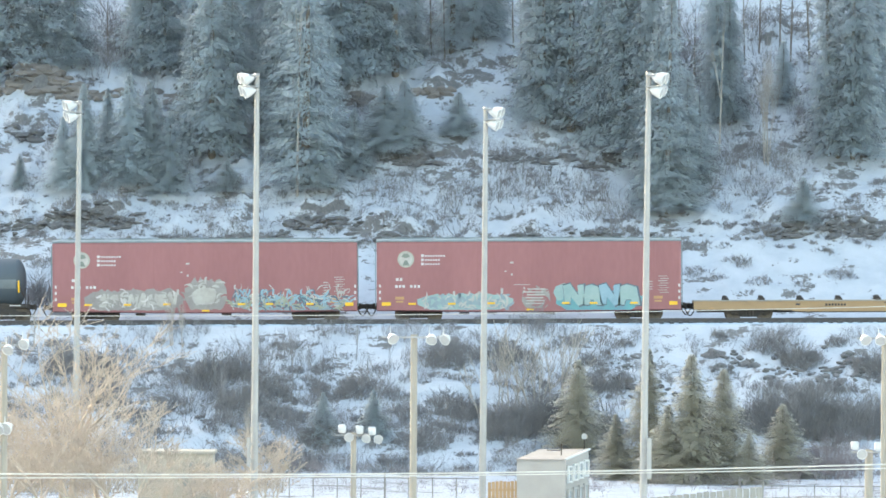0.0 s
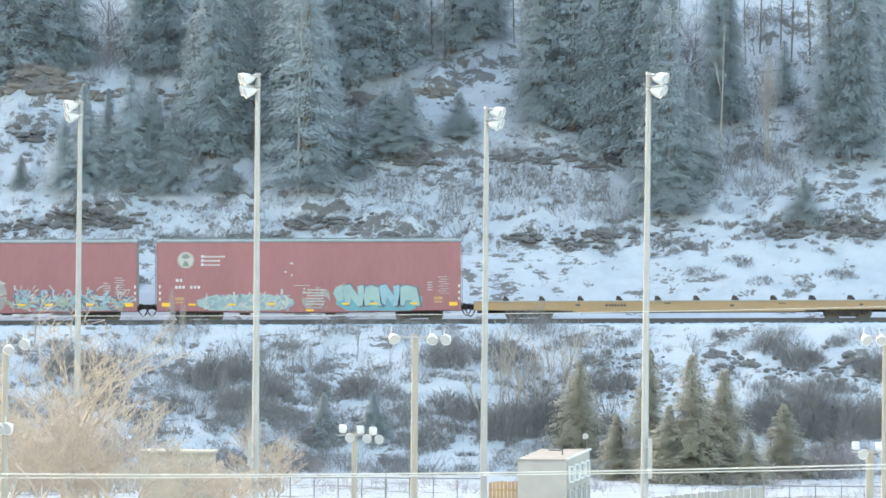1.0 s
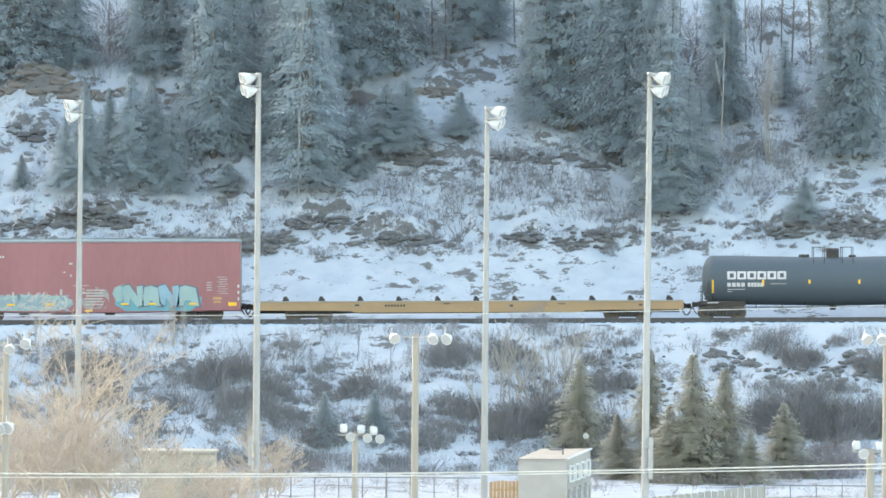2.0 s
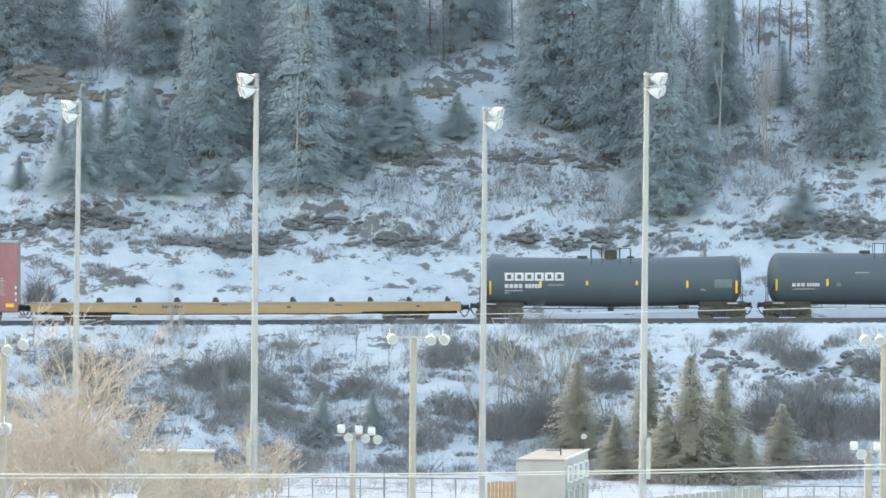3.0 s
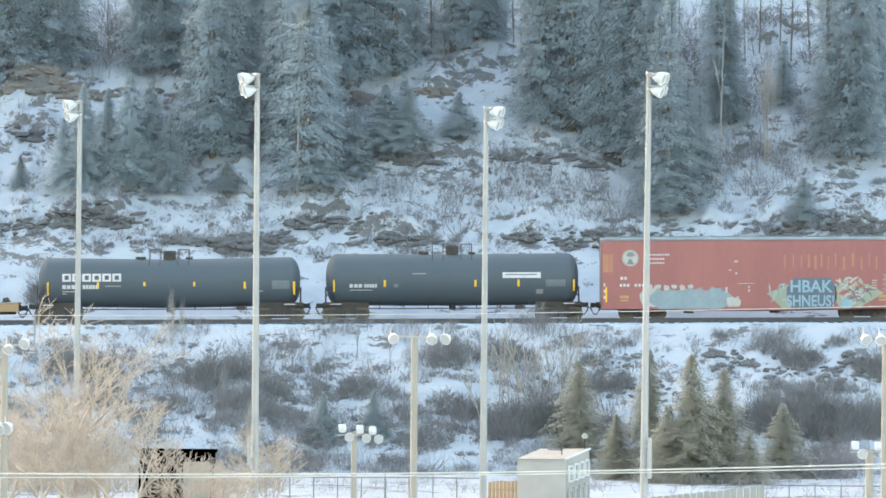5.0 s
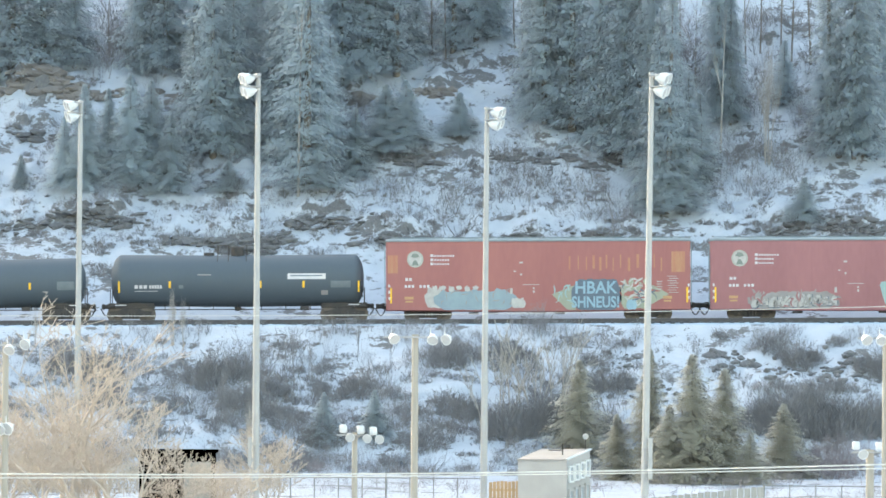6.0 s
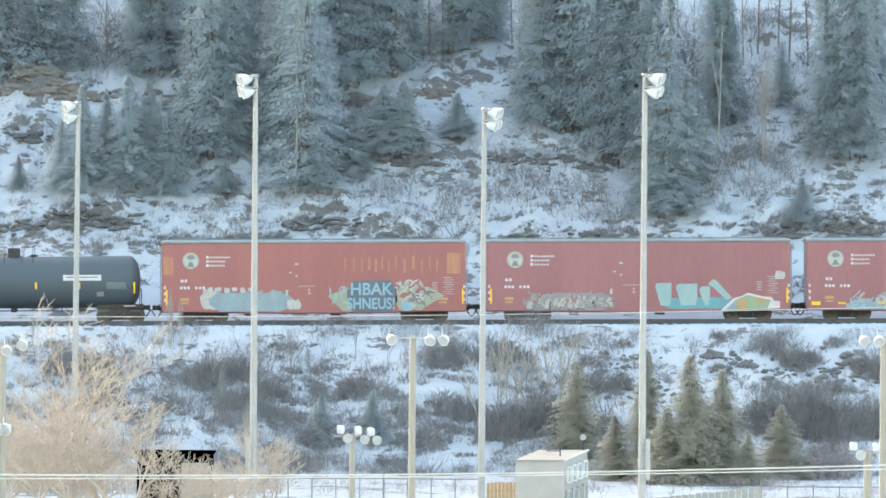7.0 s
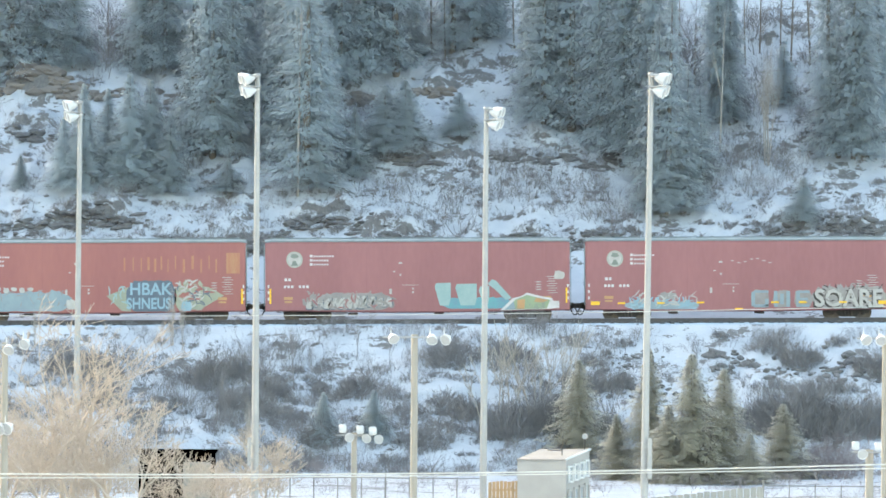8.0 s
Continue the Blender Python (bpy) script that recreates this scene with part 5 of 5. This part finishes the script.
def bare_tree(x, y, tall, shapes, mat, label, name="bare_tree", group="bare trees", fat=1.0, thick=1.0, least=0.0):
    shape = shapes[int(abs(x * 13 + y * 7)) % len(shapes)].copy()
    s = tall / shape[:, 5].max()
    shape[:, 0:6] *= s
    for c in (0, 1, 3, 4):
        shape[:, c] *= fat
    shape[:, 6:8] = np.maximum(shape[:, 6:8] * s * thick, least)
    thing = tubes(shape, name)
    ob = part(name, thing, mat, None, "", pose(x, y, h1(x, y), 0, 0, random.uniform(0, 360)))
    tagged(ob, label, "tree", group)


for x, y, z, tall in ((-16.272, -120.00, -5.973, 6.4), (-11.072, -114.00, -6.135, 4.2), (-15.1, -118.00, -5.97, 6.0), (-13.1, -119.00, -5.97, 5.0), (-17.3, -119.00, -5.97, 6.4), (-9.7, -112.00, -6.1, 3.4)):
    bare_tree(x, y, tall, FINE_TREE, M_TAN, "leafless straw-coloured tree with fine twigs in sunlight", "bare_tree", "bare tan trees", 1.0, .9, .008)
for x, y, z, tall in ((-16.724, -122.00, -5.910, 8.4), (-15.257, -120.00, -5.966, 10.2), (-13.427, -118.00, -6.019, 9.0), (-12.240, -122.00, -5.879, 6.6), (-17.739, -120.00, -5.983, 7.0), (-14.162, -124.00, -5.826, 6.4), (-10.404, -120.00, -5.932, 4.6)):
    bare_tree(x, y, tall, LIMB_TREE, M_TAN, "leafless straw-coloured tree with pale limbs in sunlight", "bare_tree", "bare tan trees", 1.1, 1.5, .012)
for x, y, z, tall in ((-8.157, -102.00, -6.559, 4.6), (-6.917, -104.00, -6.484, 4.5), (-8.930, -100.00, -6.630, 3.6)):
    bare_tree(x, y, tall, LIMB_TREE, M_TAN, "small leafless pale tree beside a mast", "bare_tree", "bare tan trees", 1.0, 1.1, .012)
for x, y, tall in ((3.75, -15.25, 5.63), (4.66, -15.65, 5.32), (5.42, -15.65, 4.5), (6.18, -15.45, 5.54), (6.64, -15.0, 4.88), (2.99, -15.7, 4.62), (4.2, -16.1, 4.1), (2.07, -16.0, 4.56)):
    bare_tree(x, y, tall, CLUMP_TREE, M_PALEBARK, "leafless grey birch clump on the embankment", "birch_clump", "grey birches", .9, 1.7, .013)
for x, y, tall in ((-11.77, -15.75, 3.04), (-11.66, -16.15, 2.8), (-9.55, -13.55, 3.36), (-6.93, -14.45, 3.66), (-4.72, -9.25, 2.01), (-2.85, -10.45, 2.31), (-0.08, -11.15, 2.46), (-13.76, -15.2, 3.2), (-8.04, -12.5, 3.53), (9.04, -17.3, 2.12)):
    bare_tree(x, y, tall, SAPLING, M_TWIG, "slim leafless sapling on the embankment", "sapling", "slim saplings", .9, 1, .010)
for x, y, tall in ((18.85, 18.40, 7.90), (-14.87, -7.95, 3.47), (-14.29, -7.95, 2.85), (-22.41, -7.90, 2.23), (-10.27, -20.25, 3.91)):
    bare_tree(x, y, tall, STEM_TREE[:1], M_PALEBARK, "pale dead tree with short side twigs", "dead_tree", "dead trees", .25, .8)


ASPEN = [bare_segments(s, 9, 1, .08, 2, .07, 2, .6, .12, .7) for s in (41, 42, 43)]
for x, y, tall in ((-18.60, 28.50, 10.06), (-18.04, 28.80, 10.54), (-17.48, 28.40, 9.45), (-16.82, 28.60, 10.67), (-20.14, 28.85, 7.83), (17.95, 28.75, 9.12), (18.89, 29.55, 9.30), (20.02, 29.80, 8.46), (20.78, 28.70, 10.13), (21.87, 28.15, 9.10), (4.11, 29.60, 8.63), (4.68, 28.80, 8.44), (-0.72, 29.40, 9.13), (-0.04, 28.85, 8.78), (14.08, 26.60, 8.06), (14.82, 25.50, 7.71)):
    bare_tree(x, y, tall, ASPEN, M_BARK, "slender leafless aspen in snow on the upper slope", "aspen", "slender aspens", .8, 1.0, .012)


for x, y, tall in ((-8.55, 15.90, 13.64), (-6.61, 20.75, 6.70), (16.13, 20.35, 8.55)):
    bare_tree(x, y, tall, ASPEN, M_PALEBARK, "slender pale trunk standing before dark spruces", "aspen", "slender aspens", .5, 1.1, .012)


# brush: uncountable, one object for each patch
def brush(name, patches, mat, label, seed, thick=1.0, twigs=1.0, more=1.0):
    """Bushes strewn over patches x, y, half width, half depth, number, height."""
    r = random.Random(seed)
    spots = [(px + r.gauss(0, .5) * wx, py + r.gauss(0, .5) * wy, tall * r.uniform(.6, 1.25) / 1.5)
             for px, py, wx, wy, count, tall in patches for _ in range(int(count * more))]
    floor = height([q[0] for q in spots], [q[1] for q in spots])
    chance = np.random.RandomState(seed)
    rows = []
    for (x, y, s), z0 in zip(spots, floor):
        shape = BUSH[r.randrange(4)]
        shape = shape[chance.rand(len(shape)) < .75 * twigs]
        a = r.uniform(0, 6.28)
        ca, sa = math.cos(a), math.sin(a)
        for c in (0, 3):
            xx, yy = shape[:, c].copy(), shape[:, c + 1].copy()
            shape[:, c], shape[:, c + 1] = x + s * (ca * xx - sa * yy), y + s * (sa * xx + ca * yy)
            shape[:, c + 2] = z0 + s * shape[:, c + 2]
        shape[:, 6:8] *= thick * max(s, .6)
        rows.append(shape)
    me = ribbons(np.concatenate(rows), name)
    tagged(part(name, me, mat), label, "shrubs", kind="stuff")


brush("hill_brush", [(1.16, 15.65, 3.0, 3.5, 26, 1.5), (5.43, 17.15, 4.0, 2.5, 30, 1.5), (9.02, 15.10, 2.0, 2.0, 18, 1.6), (3.14, 18.75, 4, 2, 20, 1.3), (-5.41, 16.70, 2.5, 3, 16, 1.3),
                     (-2.13, 17.20, 2, 3, 16, 1.3), (-16.32, 18.30, 3, 3, 18, 1.3), (-19.22, 16.80, 2.5, 2.5, 14, 1.2), (17.03, 19.70, 3, 3.5, 26, 1.5), (19.57, 17.10, 2.5, 2.5, 16, 1.3), (18.34, 28.20, 2.5, 4, 18, 1.8)],
      M_TWIG, "grey-brown leafless brush in snow on the hill", 21, 2.0, .45, 1.3)
brush("upper_brush", [(-21.74, 20.95, 2.5, 3, 14, 1.4), (-16.16, 22.50, 2.0, 3, 14, 1.6), (-5.83, 21.90, 2, 3, 16, 1.5), (-4.20, 24.00, 2, 2, 12, 1.5), (14.97, 17.10, 2, 2.5, 14, 1.3), (21.45, 22.30, 1.5, 3, 12, 1.6), (-10.67, 16.75, 2, 2, 8, 1.2), (-19.88, 30.60, 2, 4, 12, 2.2), (-0.23, 31.55, 1.5, 4, 8, 2.0), (14.64, 28.75, 1.5, 4, 10, 2.0)],
      M_TWIG, "grey-brown leafless brush between trees on the upper slope", 20, 1.2, .6, 2.6)

def wild_brush(name, x0, x1, y0, y1, tries, cut, tall, mat, label, seed, thick=1.2, keep=.45, grain=(2.0, 1.5)):
    """Ragged drifts of low brush, thick in some places and missing in others."""
    chance = np.random.RandomState(seed)
    x, y = chance.uniform(x0, x1, tries), chance.uniform(y0, y1, tries)
    grown = fbm(x / grain[0], y / grain[1], 4, seed) > cut
    rows = [(p, q, .01, .01, 1, tall) for p, q in zip(x[grown], y[grown])]
    brush(name, rows, mat, label, seed, thick, keep / .75)


def clumps(name, rows, mat, label, seed, dense=420, width=.014):
    """Dense domed bushes x, y, half width, height, each filled with short crooked twigs."""
    chance = np.random.RandomState(seed)
    out = []
    for x, y, half, tall in rows:
        n = int(dense * half * tall) + 50
        a, q = chance.uniform(0, 6.283, n), np.sqrt(chance.rand(n))
        bulge = 1 + .35 * np.sin(3 * a + x) + .2 * np.sin(5 * a + y)
        px, py = x + half * bulge * q * np.cos(a), y + .55 * half * q * np.sin(a)
        roof = tall * np.sqrt(np.clip(1.02 - q * q, .02, 1)) * chance.uniform(.55, 1.15, n)
        z0 = height(px, py) - .05
        low = z0 + roof * chance.rand(n) * .75
        lng = chance.uniform(.15, .42, n) * (.3 + .4 * tall)
        lean = chance.normal(0, .5, (n, 2))
        top = np.stack([px + lng * (lean[:, 0] + .3 * np.cos(a)), py + lng * lean[:, 1], np.minimum(low + lng, z0 + roof * 1.15 + .1)], 1)
        r0 = width * chance.uniform(.6, 1.3, n)
        out.append(np.concatenate([np.stack([px, py, low], 1), top, r0[:, None], .5 * r0[:, None]], 1))
    tagged(part(name, ribbons(np.concatenate(out), name), mat), label, "shrubs", kind="stuff")


HILL_CLUMPS = [(-13.21, 14.2, 1.47, 1.24), (-12.63, 16.45, 1.12, 1.31), (-23.84, 17.2, 0.86, 0.72), (-22.87, 20.35, 0.99, 1.33), (-15.1, 12.45, 0.85, 0.52), (-11.68, 12.4, 1.95, 0.59), (-2.74, 12.4, 1.63, 0.52), (-1.47, 17.15, 1.32, 0.72), (5.26, 16.35, 1.48, 0.66), (7.08, 17.05, 1.32, 0.72), (7.7, 14.7, 1.47, 0.72), (9.98, 13.9, 1.96, 0.98), (6.56, 14.8, 0.98, 0.65), (18.4, 16.55, 1.48, 0.99), (16.7, 19.55, 0.99, 0.99), (19.49, 19.1, 1.26, 1.98), (18.03, 19.9, 0.99, 1.82), (16.36, 14.5, 0.46, 0.85), (18.14, 13.95, 0.78, 0.59), (24.04, 14.35, 1.31, 0.78), (2.14, 16.1, 1.31, 0.66), (0.5, 17.0, 1.18, 0.59)]
BANK_CLUMPS = [(-22.9, 9.5, 0.84, 0.71), (-21.57, 8.7, 0.71, 0.58), (-19.31, 8.75, 0.77, 0.77), (-17.82, 7.85, 0.64, 0.77), (-19.99, 9.5, 0.58, 0.45), (-17.35, 8.05, 0.45, 0.39), (-12.38, 8.95, 0.52, 0.39), (-11.53, 7.55, 0.71, 0.32), (-15.08, 7.7, 0.39, 0.39), (14.4, 8.85, 0.77, 0.52), (17.02, 9.8, 0.71, 0.71), (18.07, 7.7, 0.71, 0.51), (20.48, 7.6, 0.45, 0.39), (22.77, 8.5, 0.84, 0.71), (15.67, 8.35, 0.52, 0.39), (-22.9, 6.3, 0.75, 2.4)]
EMBANKMENT_CLUMPS = [(-20.7, -10.8, 0.8, 1.85), (-18.67, -11.45, 1.05, 1.91), (-18.38, -14.25, 1.22, 1.53), (-16.48, -15.8, 0.79, 0.97), (-12.65, -12.15, 1.17, 2.15), (-10.99, -11.4, 1.23, 1.84), (-10.73, -14.75, 1.59, 1.59), (-9.24, -13.45, 1.1, 1.38), (-8.87, -16.0, 1.28, 1.28), (-11.59, -16.5, 1.09, 0.91), (-4.36, -12.65, 1.53, 1.41), (-6.69, -18.4, 0.79, 1.81), (-7.56, -20.4, 1.2, 1.2), (-5.64, -18.1, 1.09, 1.21), (-3.69, -17.0, 0.97, 0.97), (-1.89, -15.35, 1.28, 1.1), (0.54, -10.05, 1.54, 1.54), (-0.95, -18.5, 1.36, 1.21), (1.47, -14.85, 0.98, 1.52), (3.62, -9.75, 1.11, 1.54), (3.58, -17.35, 1.27, 2.79), (5.41, -16.8, 1.4, 2.79), (-2.74, -20.65, 1.38, 0.9), (0.24, -14.3, 0.92, 1.22)]
EAST_CLUMPS = [(8.1, -10.0, 0.56, 0.86), (8.51, -12.55, 0.92, 1.23), (9.99, -8.0, 0.5, 0.62), (9.74, -12.6, 0.61, 1.53), (17.87, -8.6, 1.05, 1.24), (19.42, -9.9, 1.17, 1.7), (23.63, -10.9, 1.05, 1.85), (21.37, -13.0, 1.04, 0.92), (17.1, -16.5, 1.21, 2.28), (18.6, -16.95, 1.52, 3.03), (19.98, -16.65, 1.52, 2.88), (21.47, -17.05, 1.52, 2.58), (23.02, -16.45, 1.37, 2.43), (18.0, -12.85, 0.92, 0.92), (9.04, -17.3, 0.91, 1.51), (15.19, -7.3, 0.43, 0.68), (21.61, -8.05, 0.62, 0.68), (19.81, -13.5, 1.22, 1.22)]


def strewn(x0, x1, y0, y1, tries, cut, size, seed, grain=(2.4, 1.2)):
    """Small bushes x, y, half width, height, gathered in ragged drifts."""
    chance = np.random.RandomState(seed)
    x, y = chance.uniform(x0, x1, tries), chance.uniform(y0, y1, tries)
    half = size * chance.uniform(.4, 1.3, tries) ** 1.5
    tall = half * chance.uniform(.6, 1.4, tries)
    keep = fbm(x / grain[0], y / grain[1], 4, seed) > cut
    return list(zip(x[keep], y[keep], half[keep], tall[keep]))


clumps("hill_bushes", strewn(-29, 29, 11.5, 28, 1100, .03, .24, 61), M_TWIG, "small dark bushes half buried in snow on the hillside", 55, 300)
clumps("slope_bushes", strewn(0, 29, 12.5, 19, 300, .02, .2, 64, (1.6, 1.0)), M_TWIG, "small dark bushes scattered over the snowy slope", 60, 700, .012)
clumps("ledge_bushes", strewn(-29, 29, 10.8, 13.4, 260, .0, .34, 62, (3, .6)), M_TWIG, "dark bushes along the rocky ledge above the track", 56, 400)
clumps("embankment_bushes", strewn(-27, 10, -22, -7.6, 620, -.01, .45, 63), M_TWIG, "small dark bushes on the snowy embankment", 57, 300)
UPPER_CLUMPS = [(14.74, 26.4, 1.01, 4.03), (18.8, 31.5, 1.36, 2.04), (20.82, 31.25, 1.36, 2.04), (21.78, 28.2, 1.01, 1.69), (18.17, 23.75, 1.0, 2.67), (-19.78, 28.35, 1.52, 2.87), (-21.51, 29.25, 1.01, 2.03), (-0.57, 31.6, 0.85, 2.04), (4.87, 31.35, 0.85, 1.7), (20.25, 25.4, 1.01, 2.01), (25.76, 31.5, 1.02, 2.04)]
clumps("upper_thicket", UPPER_CLUMPS, M_TWIG, "airy leafless bushes in the clearings of the forest", 58, 110)
clumps("hill_thicket", HILL_CLUMPS, M_TWIG, "dense grey-brown leafless bushes on the hillside", 51, 120)
clumps("bank_thicket", BANK_CLUMPS, M_TWIG, "dark bushes in the snow bank beside the track", 52)
clumps("embankment_thicket", EMBANKMENT_CLUMPS, M_TWIG, "dark thickets of leafless brush on the embankment", 53, 800, .012)
clumps("boulder_thicket", EAST_CLUMPS, M_TWIG, "dense dark bushes among boulders on the embankment", 54, 800, .012)
wild_brush("embankment_brush", -27, 9.5, -22.5, -7.4, 2500, .0, .8, M_TWIG, "tangled grey-brown brush on the snowy embankment", 23, 2.5, .29)
wild_brush("scattered_brush", 9, 28, -17, -7.6, 600, .06, .6, M_TWIG, "scattered low brush on the snowy embankment", 29, 2.3, .36)
wild_brush("tall_brush", -27, 10, -22, -9, 420, .0, 1.9, M_TWIG, "taller leafless saplings on the embankment", 33, 1.2, .6)
wild_brush("ledge_brush", -26, 4, 10.8, 14.5, 520, -.01, .55, M_TWIG, "dark brush along the rocky ledge above the track", 37, 2.6, .3, (2.4, .8))
wild_brush("crag_brush", 17, 28, 10.5, 14, 160, .0, .5, M_TWIG, "dark brush among rocks above the track", 38, 2.6, .3, (2.0, .8))
wild_brush("slope_brush", -29, 29, 13, 31, 1500, .04, .55, M_TWIG, "low dark brush drifted with snow on the hillside", 34, 2.5, .25)
brush("shoulder_brush", [(18.22, -7.45, 1.5, .7, 8, .9), (-15.02, -6.70, 3.0, .6, 9, .9), (-5.69, -6.65, 4.0, .6, 10, .9), (-0.71, -6.75, 2, .6, 6, .9), (5.50, -6.80, 1.6, 1.0, 8, 1.4), (10.78, -7.40, 1.2, .8, 4, .7), (22.24, -7.80, 2, .8, 5, .8)],
      M_TWIG, "thin brush along the shoulder of the railway", 26, 1.2, .8, 3.0)
brush("field_brush", [(-6.61, -22.65, 2.0, 2.0, 5, 1.0), (20.39, -20.65, 1.6, 3, 16, 1.5), (21.61, -20.40, 1.0, 2.5, 8, 1.8), (18.55, -21.65, 1.5, 2.0, 8, 1.2)],
      M_PURPLE, "reddish shrubs beside the field", 27, 1.2, 1.0, 2.5)


brush("straw_brush", [(-20.84, -51.15, 1.6, 4, 16, 2.6), (-18.37, -50.65, 1.6, 4, 16, 2.6), (-15.82, -51.80, 1.6, 4, 14, 2.2), (-13.34, -51.25, 1.6, 4, 10, 1.6), (-10.59, -50.65, 1.2, 3, 6, 1.3), (-8.06, -51.85, 1.0, 3, 5, 1.3)],
      M_TAN, "straw-coloured leafless shrubs in sunlight", 28, 2.0, .6, 1.0)


wild_brush("field_weeds", -28, 28, -60, -22, 500, .02, .9, M_PURPLE, "low reddish weeds at the edge of the field", 36, 1.2, .5)

# rocks
def rock_cluster(name, patches, label, seed, kind="stuff", mat=M_GROUND, long=1.0, flat=1.0):
    r = random.Random(seed)
    bm = bmesh.new()
    for px, py, wx, wy, count, size in patches:
        for _ in range(count):
            x, y = px + r.gauss(0, .5) * wx, py + r.gauss(0, .5) * wy
            s = size * r.uniform(.4, 1.2)
            m = Matrix.Translation((x, y, h1(x, y) + s * .1)) @ pose(0, 0, 0, r.uniform(-25, 25), r.uniform(-25, 25) / long, r.uniform(0, 360) / long ** 2) @ Matrix.Diagonal((long * s * r.uniform(.8, 1.6), s, flat * s * r.uniform(.6, 1.0), 1))
            vs = bmesh.ops.create_icosphere(bm, subdivisions=2 if s > .35 else 1, radius=1, matrix=m)["verts"]
            c = Vector((x, y, h1(x, y)))
            for v in vs:
                v.co += (v.co - c) * .45 * noise.noise(v.co * 1.1 / max(s, .2)) + (v.co - c) * .3 * noise.noise(v.co * 3.3)
    tagged(part(name, bm, mat), label, "rocks", kind=kind)


# ledges of rock that stand out of the snow: x, y, half length, height
# their dark rock and scrub also stand in for shadow under the overhangs
LEDGES = [(-24.63, 14.0, 1.11, 0.46), (-22.02, 14.0, 1.37, 0.72), (-20.06, 13.9, 1.7, 0.72), (-18.58, 13.85, 1.04, 0.59), (-15.09, 12.15, 1.04, 0.78), (-13.13, 11.9, 1.17, 0.84), (-11.18, 11.9, 1.56, 0.91), (-9.57, 12.5, 0.85, 0.81), (-7.81, 13.85, 1.37, 0.65), (-6.02, 13.85, 1.31, 0.59), (-3.06, 12.4, 1.5, 0.65), (-1.43, 12.3, 0.98, 0.65), (4.74, 12.15, 1.17, 0.65), (7.34, 11.65, 1.62, 0.45), (9.62, 12.25, 1.63, 0.52), (19.38, 12.3, 1.5, 0.65), (22.32, 12.55, 0.85, 0.52), (24.59, 12.5, 1.3, 0.72), (3.8, 19.15, 0.93, 0.59), (5.45, 19.0, 1.39, 0.66), (8.09, 18.85, 1.39, 0.46), (10.41, 19.4, 0.86, 0.66), (-1.66, 19.2, 1.39, 0.79), (-24.62, 21.95, 1.26, 0.83)]
rock_cluster("hill_rocks", [(x, y, 1.1 * half, .5, int(16 * half) + 6, .26 * tall + .04) for x, y, half, tall in LEDGES], "dark ledges of rock and stand-in overhang shade breaking through snow on the hillside", 31, "stuff", M_ROCK, 2.2, .9)
clumps("ledge_scrub", [(x, y + .25, half, .7 * tall) for x, y, half, tall in LEDGES], M_TWIG, "dark scrub hanging over the rock ledges", 59, 700, .012)
rock_cluster("embankment_rocks", [(14.7, -8.8, .25, .2, 3, .34), (16.0, -8.8, .2, .2, 3, .28), (15.98, -9.45, .5, .4, 7, .2), (16.74, -9.7, .8, .5, 9, .22), (15.33, -10.35, 1.0, .5, 9, .18), (19.45, -9.25, 1.2, .5, 16, .3), (18.55, -10.7, 1.2, .8, 12, .22), (21.3, -11.2, 2.2, 1.2, 34, .22), (22.75, -9.85, 1.6, 1.2, 26, .24), (10.41, -9.80, 1.8, 1.5, 20, .17), (8.55, -10.35, 1.0, 1.2, 12, .18), (11.5, -12.5, 2.5, 2.0, 26, .18)],
             "dark boulders in the snowy embankment", 32, "stuff", M_ROCK, 1.25, .85)
rock_cluster("earth_bank", [(-24.6, 25.35, 1.6, .5, 40, .22), (-22.4, 25.25, 1.6, .5, 40, .25), (-20.4, 25.5, 1.4, .4, 24, .2), (-15.30, 25.90, 1.1, .4, 26, .22), (-4.96, 25.50, .9, .4, 22, .22), (-0.57, 25.60, 1.2, .4, 28, .22)],
             "sandy brown earth bank bare of snow under spruces", 35, "stuff", M_EARTH, 2.4, 1.2)


# ---------- what moves ----------
# seconds and metres that the train has gone
TRAVEL = [(0, 0.00), (0.5, 6.15), (1, 12.31), (1.5, 18.50), (2.2, 27.10), (3, 36.93), (3.5, 43.12), (4, 49.33), (4.5, 55.55), (5.2, 64.16), (5.8, 71.54), (6, 73.69), (6.5, 79.85), (7, 86.06), (7.5, 92.27), (8, 98.46)]


def motions():
    for thing, x0 in rolling:
        rows = []
        for t, gone in TRAVEL:
            x = x0 - gone
            rows.append((t, pose(x, 0, GRADE * x, 0, SLOPE)))
        walk(thing, rows)
    turn = -math.degrees(SPEED / 30 / .44)
    for axle, dx in wheelsets:
        walk(axle, [(k / 30, pose(dx, 0, .44, 0, turn * k, 0)) for k in range(241)])
    m = swaying.matrix_basis.copy()
    sway = [(0, 0), (.5, -.11), (1, -.11), (1.5, .19), (2.2, -.1), (3, -.14), (3.5, .15), (4, .23), (4.5, -.23), (5.2, .1), (6, .23), (6.5, -.08), (7, -.28), (7.5, .05), (8, .23)]
    walk(swaying, [(t, m @ pose(0, 0, 0, 0, a, 0)) for t, a in sway])


motions()
